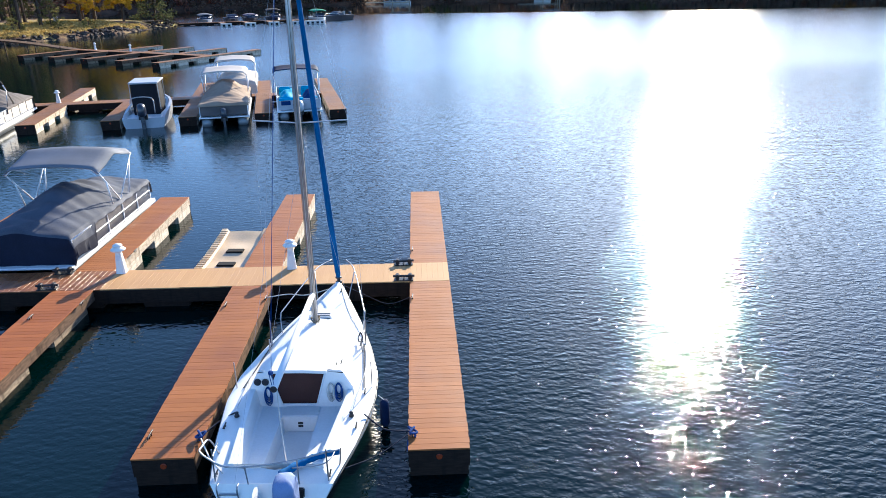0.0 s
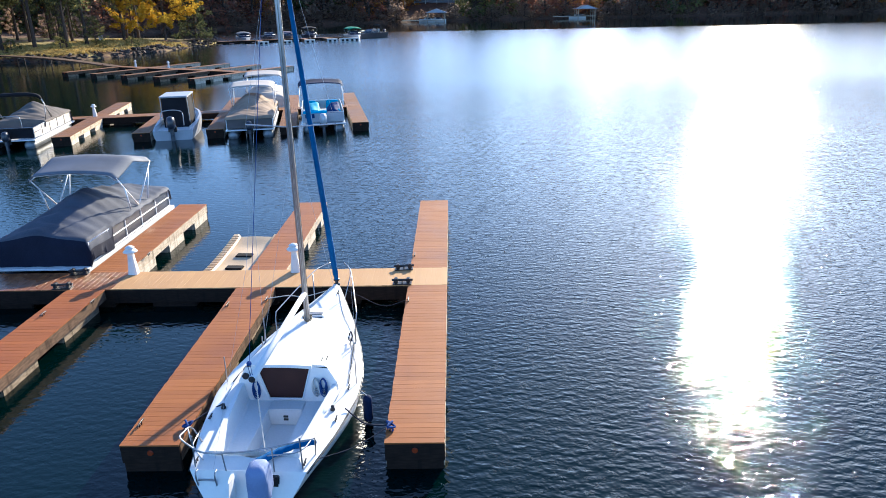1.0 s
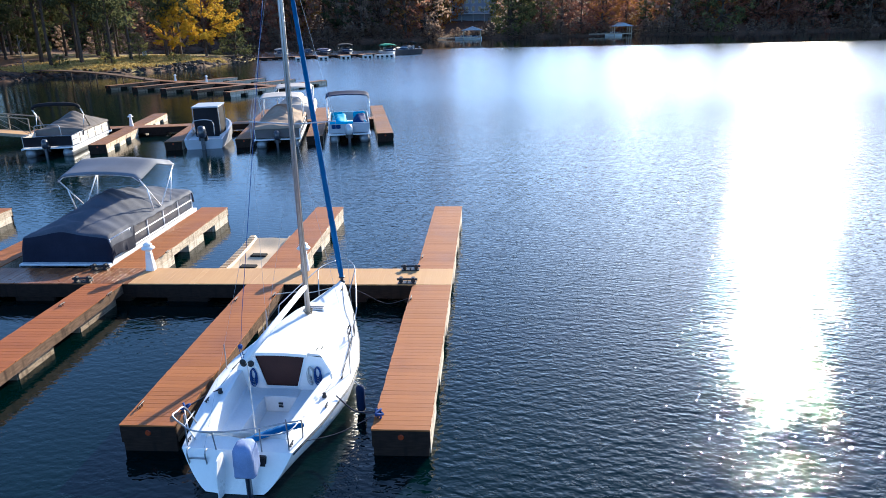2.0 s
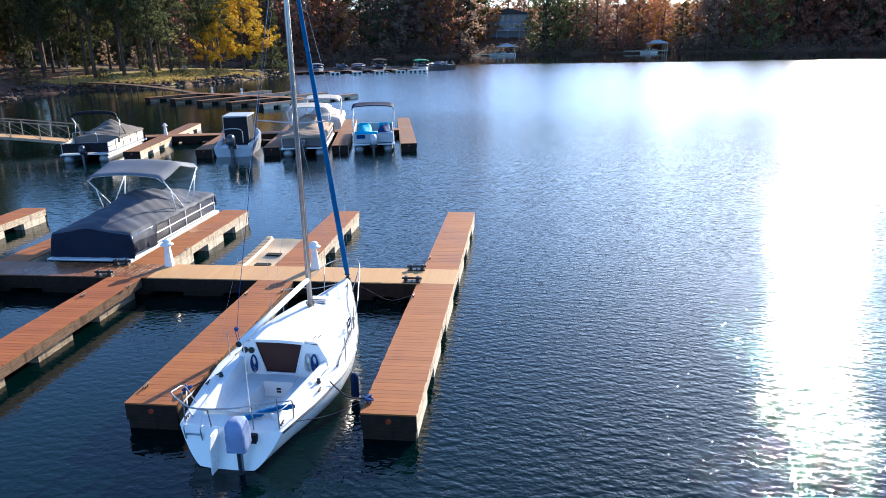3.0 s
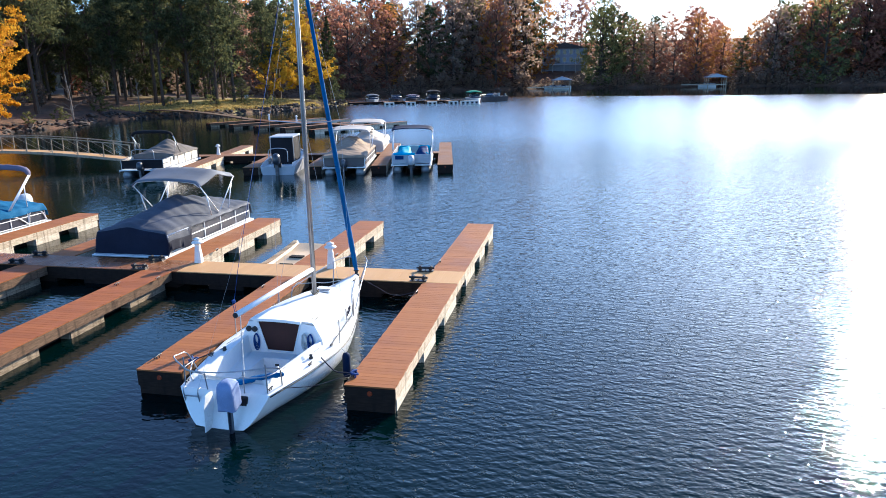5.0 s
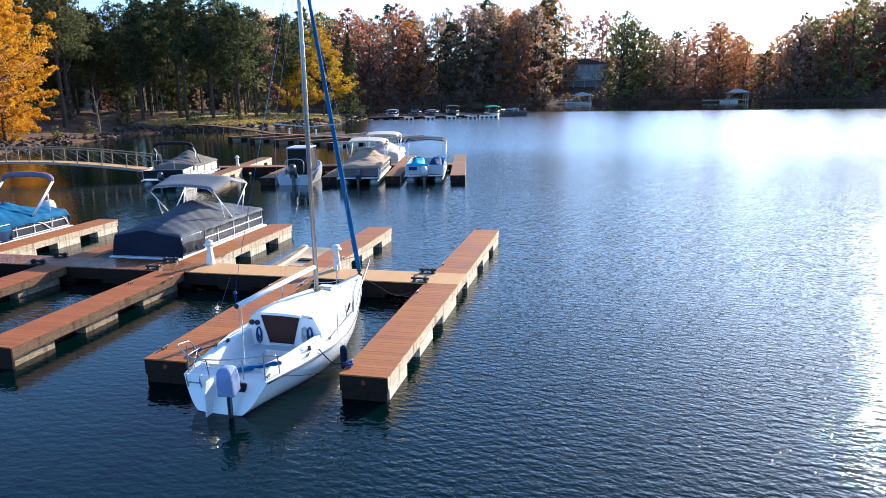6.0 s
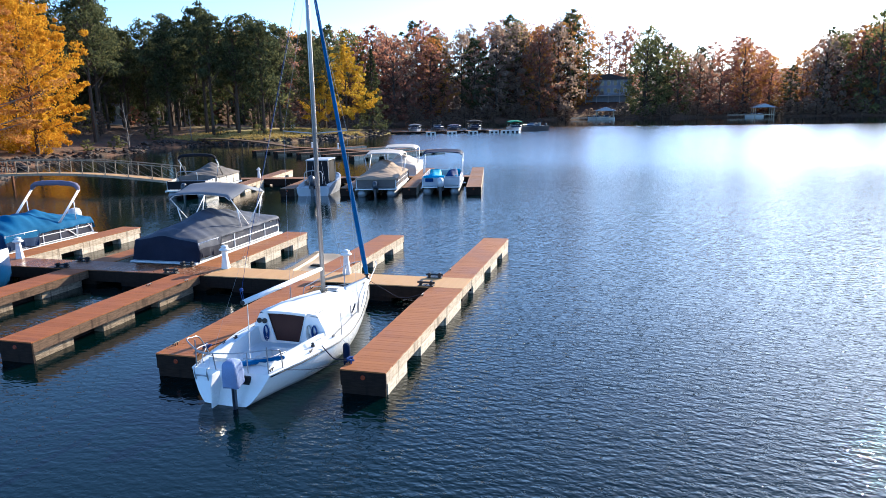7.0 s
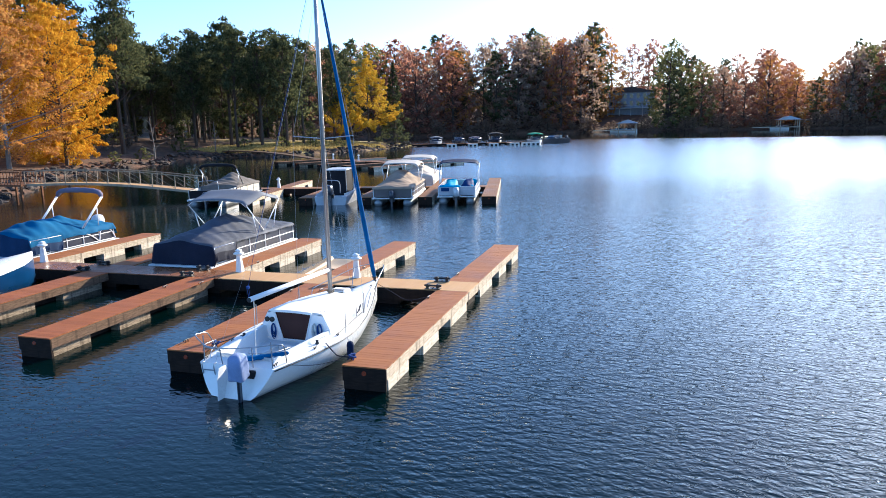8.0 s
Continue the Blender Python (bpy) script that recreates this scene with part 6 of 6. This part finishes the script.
PINES = [tree("pine trees", 21, 8.0, M_LEAF_PINE, 45, 0.22, 76, "tall green pine with a bare lower trunk", 0.46),
         tree("pine trees", 19, 7.0, M_LEAF_PINE, 45, 0.22, 66, "tall green pine with a bare lower trunk", 0.5),
         tree("pine trees", 17, 8.0, M_LEAF_PINE, 45, 0.22, 76, "bushy green pine on the bank", 0.33)]
GOLD_TALL = tree("autumn trees", 16, 8.5, M_LEAF_YELLOW, 140, 0.16, 64, "tall tree in clear yellow autumn leaf", 0.22, plume=True)
LOW_PINE = tree("pine trees", 7, 5.5, M_LEAF_PINE, 42, 0.22, 32, "low bushy evergreen in the shade of the woods", 0.08)
GOLD = tree("autumn trees", 16, 10, M_LEAF_GOLD, 135, 0.14, 80, "tree in bright golden autumn leaf", 0.10, plume=True)
AMBER = tree("autumn trees", 17, 11, M_LEAF_AMBER, 100, 0.14, 95, "broad tree in amber and brown autumn leaf", 0.14, twig=M_TWIG, plume=True)
OLIVE = tree("autumn trees", 14, 8, M_LEAF_OLIVE, 70, 0.21, 45, "tree turning from olive green to yellow", 0.15)
RUSTY = tree("autumn trees", 14, 8, M_LEAF_RUST, 70, 0.21, 45, "tree in rust-red autumn leaf", 0.15)
BROWN = tree("autumn trees", 14, 8, M_LEAF_BROWN, 70, 0.21, 45, "tree in dull brown autumn leaf", 0.15)
SHRUB = tree("autumn trees", 2.6, 3.2, M_LEAF_OLIVE, 60, 0.12, 22, "low shrub at the water's edge", 0.05)
UNDER = [tree("undergrowth", 14, 8, leaf, 38, 0.42, 30, label, 0.12) for leaf, label in
         ((M_LEAF_OLIVE, "young olive-green tree under the pines"), (M_LEAF_BROWN, "young tree with brown leaves under the pines"), (M_LEAF_RUST, "young rust-red tree under the pines"))]
SPRUCE = tree("spruce trees", 17, 8, M_LEAF_PINE, 60, 0.2, 90, "conical dark green spruce on the point", 0.06)
BARE = tree("bare trees", 7, 3.4, None, 0, 0, 40, "bare grey sapling by the shore", 0.2, twig=M_TWIG)
FAR_KINDS = [tree("far autumn trees", 22, 11, leaf, 25, 0.40, 84, label, 0.0) for leaf, label in
             ((M_LEAF_RUST, "distant tree in rust-red autumn leaf"), (M_LEAF_BROWN, "distant tree in brown autumn leaf"), (M_LEAF_AMBER, "distant tree in amber autumn leaf"), (M_LEAF_OLIVE, "distant tree of dull olive green"))]
FAR_KINDS.append(tree("far autumn trees", 23, 8, M_LEAF_PINE, 24, 0.44, 64, "distant dark green pine tree", 0.15))

FAR_LOW = tree("far autumn trees", 22, 11, M_LEAF_BROWN, 13, 1.0, 34, "distant low thicket", 0.0)

# the golden and amber trees at the head of the gangway
stand(AMBER, -65.5, 49.0, 0.98, 20)
stand(GOLD, -66.3, 58, 1.15, 60).scale = (0.95, 0.95, 1.15)
stand(GOLD, -71, 60, 1.15, 200)
stand(AMBER, -78, 60, 1.1, 260)
for x, y, k in ((-84, 66, 1.3), (-79, 72, 1.25), (-90, 62, 1.3), (-75, 78, 1.15), (-88, 74, 1.25)):
    stand(PINES[0], x, y, k)
# golden tree on the point
stand(GOLD_TALL, -53.2, 125, 1.0, 30).scale = (0.95, 0.95, 0.97)
stand(GOLD_TALL, -57, 120, 0.62, 130)
stand(SPRUCE, -49.2, 130.2, 1.0, 0)
stand(OLIVE, -58, 108, 0.35, 10)
stand(OLIVE, -63, 106, 0.5, 10)
for x, y, s in ((-53, 110, 0.7), (-59, 99, 0.8), (-66, 98, 0.7), (-72, 88, 0.9), (-68, 74, 0.7), (-66, 66, 0.6), (-56, 106, 0.6)):
    stand(SHRUB, x, y, s)
stand(BARE, -66, 74, 1.0, 0)
stand(BARE, -68, 92, 0.8, 90)


def spread_trees(n, xr, yr, dmin, dmax, gap, placed):
    """Random spots on the bank, some way in from the water and apart from one another."""
    out, tries = [], 0
    while len(out) < n and tries < n * 200:
        tries += 1
        x, y = RNG.uniform(*xr), RNG.uniform(*yr)
        d = float(shore_distance(np.array([x]), np.array([y]))[0])
        if dmin < d < dmax and all((x - a) ** 2 + (y - b) ** 2 > gap * gap for a, b in placed + out):
            out.append((x, y))
    return out


placed = [(-65.5, 49.0), (-64, 42), (-63.5, 58), (-71, 60), (-78, 60), (-51.5, 125), (-56, 122), (-104, 118)]
front = spread_trees(44, (-112, -53), (90, 140), 4, 42, 3.4, placed)
for i, (x, y) in enumerate(front):
    stand(PINES[i % 3], x, y, RNG.uniform(0.92, 1.2))
back = spread_trees(60, (-165, -70), (60, 175), 18, 95, 4.6, placed + front)
for i, (x, y) in enumerate(back):
    stand((PINES[0], PINES[1], PINES[2], RUSTY, BROWN, PINES[0], OLIVE)[i % 7], x, y, RNG.uniform(0.85, 1.15))
left = spread_trees(24, (-150, -72), (10, 70), 14, 80, 5.0, placed + front + back)
for i, (x, y) in enumerate(left):
    stand((PINES[0], BROWN, PINES[1], PINES[2], OLIVE)[i % 5], x, y, RNG.uniform(0.8, 1.1))

under = spread_trees(48, (-130, -56), (45, 165), 12, 60, 2.6, placed + front + back + left)
for i, (x, y) in enumerate(under):
    stand((*UNDER, SHRUB)[i % 4], x, y, RNG.uniform(0.24, 0.42) if i % 4 < 3 else RNG.uniform(0.9, 1.5))
thicket = spread_trees(60, (-150, -62), (60, 170), 24, 70, 3.0, placed + front + left)
for x, y in thicket:
    stand(LOW_PINE, x, y, RNG.uniform(0.8, 1.3))

# woods on the far shore
AZ_AT = (-40, -18, -4, 1, 3.5, 5.5, 7.5, 9.3, 10.4, 11.5, 14, 18, 40)
TOP_AT = (36, 37, 39, 33, 24, 26, 29, 25, 15, 23, 31, 37, 38)


def far_woods():
    """The woods across the lake, joined: trunks, limbs and leaves of many trees."""
    spots = spread_trees(235, (-130, 190), (170, 330), 4, 60, 4.6, [(-4.5, 300)])
    edge = spread_trees(150, (-130, 190), (150, 290), 0.3, 3.5, 1.6, [(46, 258), (-5, 252)])
    mats, vs, fs, mi, base = [M_BARK], [], [], [], 0
    for low, (x, y) in [(False, p) for p in spots] + [(True, p) for p in edge]:
        if not low and -16 < x < 5 and y < 302:
            continue
        az = math.degrees(math.atan2(x - 5, y + 12))
        dist = math.hypot(x - 5, y + 12)
        top = lerp(az, AZ_AT, TOP_AT) * dist / 275 * RNG.uniform(0.79, 1.0)
        z = ground_z(x, y)
        k = RNG.uniform(2.2, 5.5) / 22 if low else max(6.0, top - z) / 22
        kind = FAR_LOW if low else FAR_KINDS[int(RNG.choice(5, p=(0.33, 0.33, 0.13, 0.10, 0.11)))]
        turn = RNG.random() * 6.283
        wide = k * RNG.uniform(0.85, 1.2) * (1.6 if low else 1.0)
        rot = np.array([[math.cos(turn) * wide, -math.sin(turn) * wide, 0], [math.sin(turn) * wide, math.cos(turn) * wide, 0], [0, 0, k]])
        for child in kind.children:
            me = child.data
            v = np.empty(len(me.vertices) * 3)
            me.vertices.foreach_get("co", v)
            v = v.reshape(-1, 3) @ rot.T + (x, y, z - 0.2)
            if me.materials[0] not in mats:
                mats.append(me.materials[0])
            m = mats.index(me.materials[0])
            n = np.empty(len(me.polygons), int)
            me.polygons.foreach_get("loop_total", n)
            loops = np.empty(len(me.loops), int)
            me.loops.foreach_get("vertex_index", loops)
            start = np.cumsum(n) - n
            quads = n == 4
            fs.append(loops[start[quads][:, None] + np.arange(4)] + base)
            mi.append(np.full(quads.sum(), m))
            vs.append(v)
            base += len(v)
    v, f, mi = np.concatenate(vs), np.concatenate(fs), np.concatenate(mi)
    me = bpy.data.meshes.new("far_woods")
    me.vertices.add(len(v))
    me.vertices.foreach_set("co", v.ravel())
    me.loops.add(f.size)
    me.loops.foreach_set("vertex_index", f.ravel())
    me.polygons.add(len(f))
    me.polygons.foreach_set("loop_start", np.arange(len(f)) * 4)
    for m in mats:
        me.materials.append(m)
    me.polygons.foreach_set("material_index", mi)
    me.update(calc_edges=True)
    tagged(new("far_woods", me), "autumn woods in rust, brown and green across the lake", "woods", kind="stuff")


far_woods()


# ---- bank: rocks and grass ----
def rocks():
    verts, faces = [], []
    bm = bmesh.new()
    bmesh.ops.create_icosphere(bm, subdivisions=1, radius=1.0)
    bv = np.array([v.co[:] for v in bm.verts])
    bf = np.array([[v.index for v in f.verts] for f in bm.faces])
    bm.free()
    k = 0
    pts = np.array(SHORE[2:17], float)
    for a, b in zip(pts, pts[1:]):
        L = np.hypot(*(b - a))
        for _ in range(int(L * 10)):
            p = a + (b - a) * RNG.random() + RNG.normal(size=2) * 0.9
            s = RNG.uniform(0.12, 0.42)
            z = ground_z(*p)
            if z < WATER - 0.45 or z > 1.3:
                continue
            v = bv * (1 + 0.25 * RNG.normal(size=(len(bv), 1))) * s * np.array([1.2, 1.0, 0.7]) * RNG.uniform(0.7, 1.3, 3)
            verts.append(v + np.array([p[0], p[1], z + s * 0.15]))
            faces.append(bf + k)
            k += len(bv)
    me = mesh_from("bank_rocks", np.concatenate(verts), np.concatenate(faces), M_ROCK)
    tagged(new("bank_rocks", me), "grey-brown boulders lining the water's edge", "rocks", kind="stuff")


rocks()


def grass():
    pts = []
    while len(pts) < 5000:
        x, y = RNG.uniform(-100, -48), RNG.uniform(36, 122)
        d = float(shore_distance(np.array([x]), np.array([y]))[0])
        if 1.5 < d < 14 and y > 91 and x > -68 - 6 * RNG.random():
            pts.append((x, y, ground_z(x, y) + 0.12))
    pts = np.array(pts)
    v, f = leaf_cloud(pts, np.full(len(pts), 0.3), 5, 0.16, 0.5, 1.2)
    tagged(new("grass", mesh_from("grass", v, f, M_GRASS)), "dry yellow-green grass tufts on the point", "grass", kind="stuff")


grass()

# the patterns that were copied stay out of the scene
for ob in PINES + [LOW_PINE, GOLD_TALL, GOLD, AMBER, OLIVE, RUSTY, BROWN, SHRUB, BARE, SPRUCE, FAR_LOW] + UNDER + FAR_KINDS:
    for o in (*ob.children_recursive, ob):
        bpy.data.objects.remove(o)
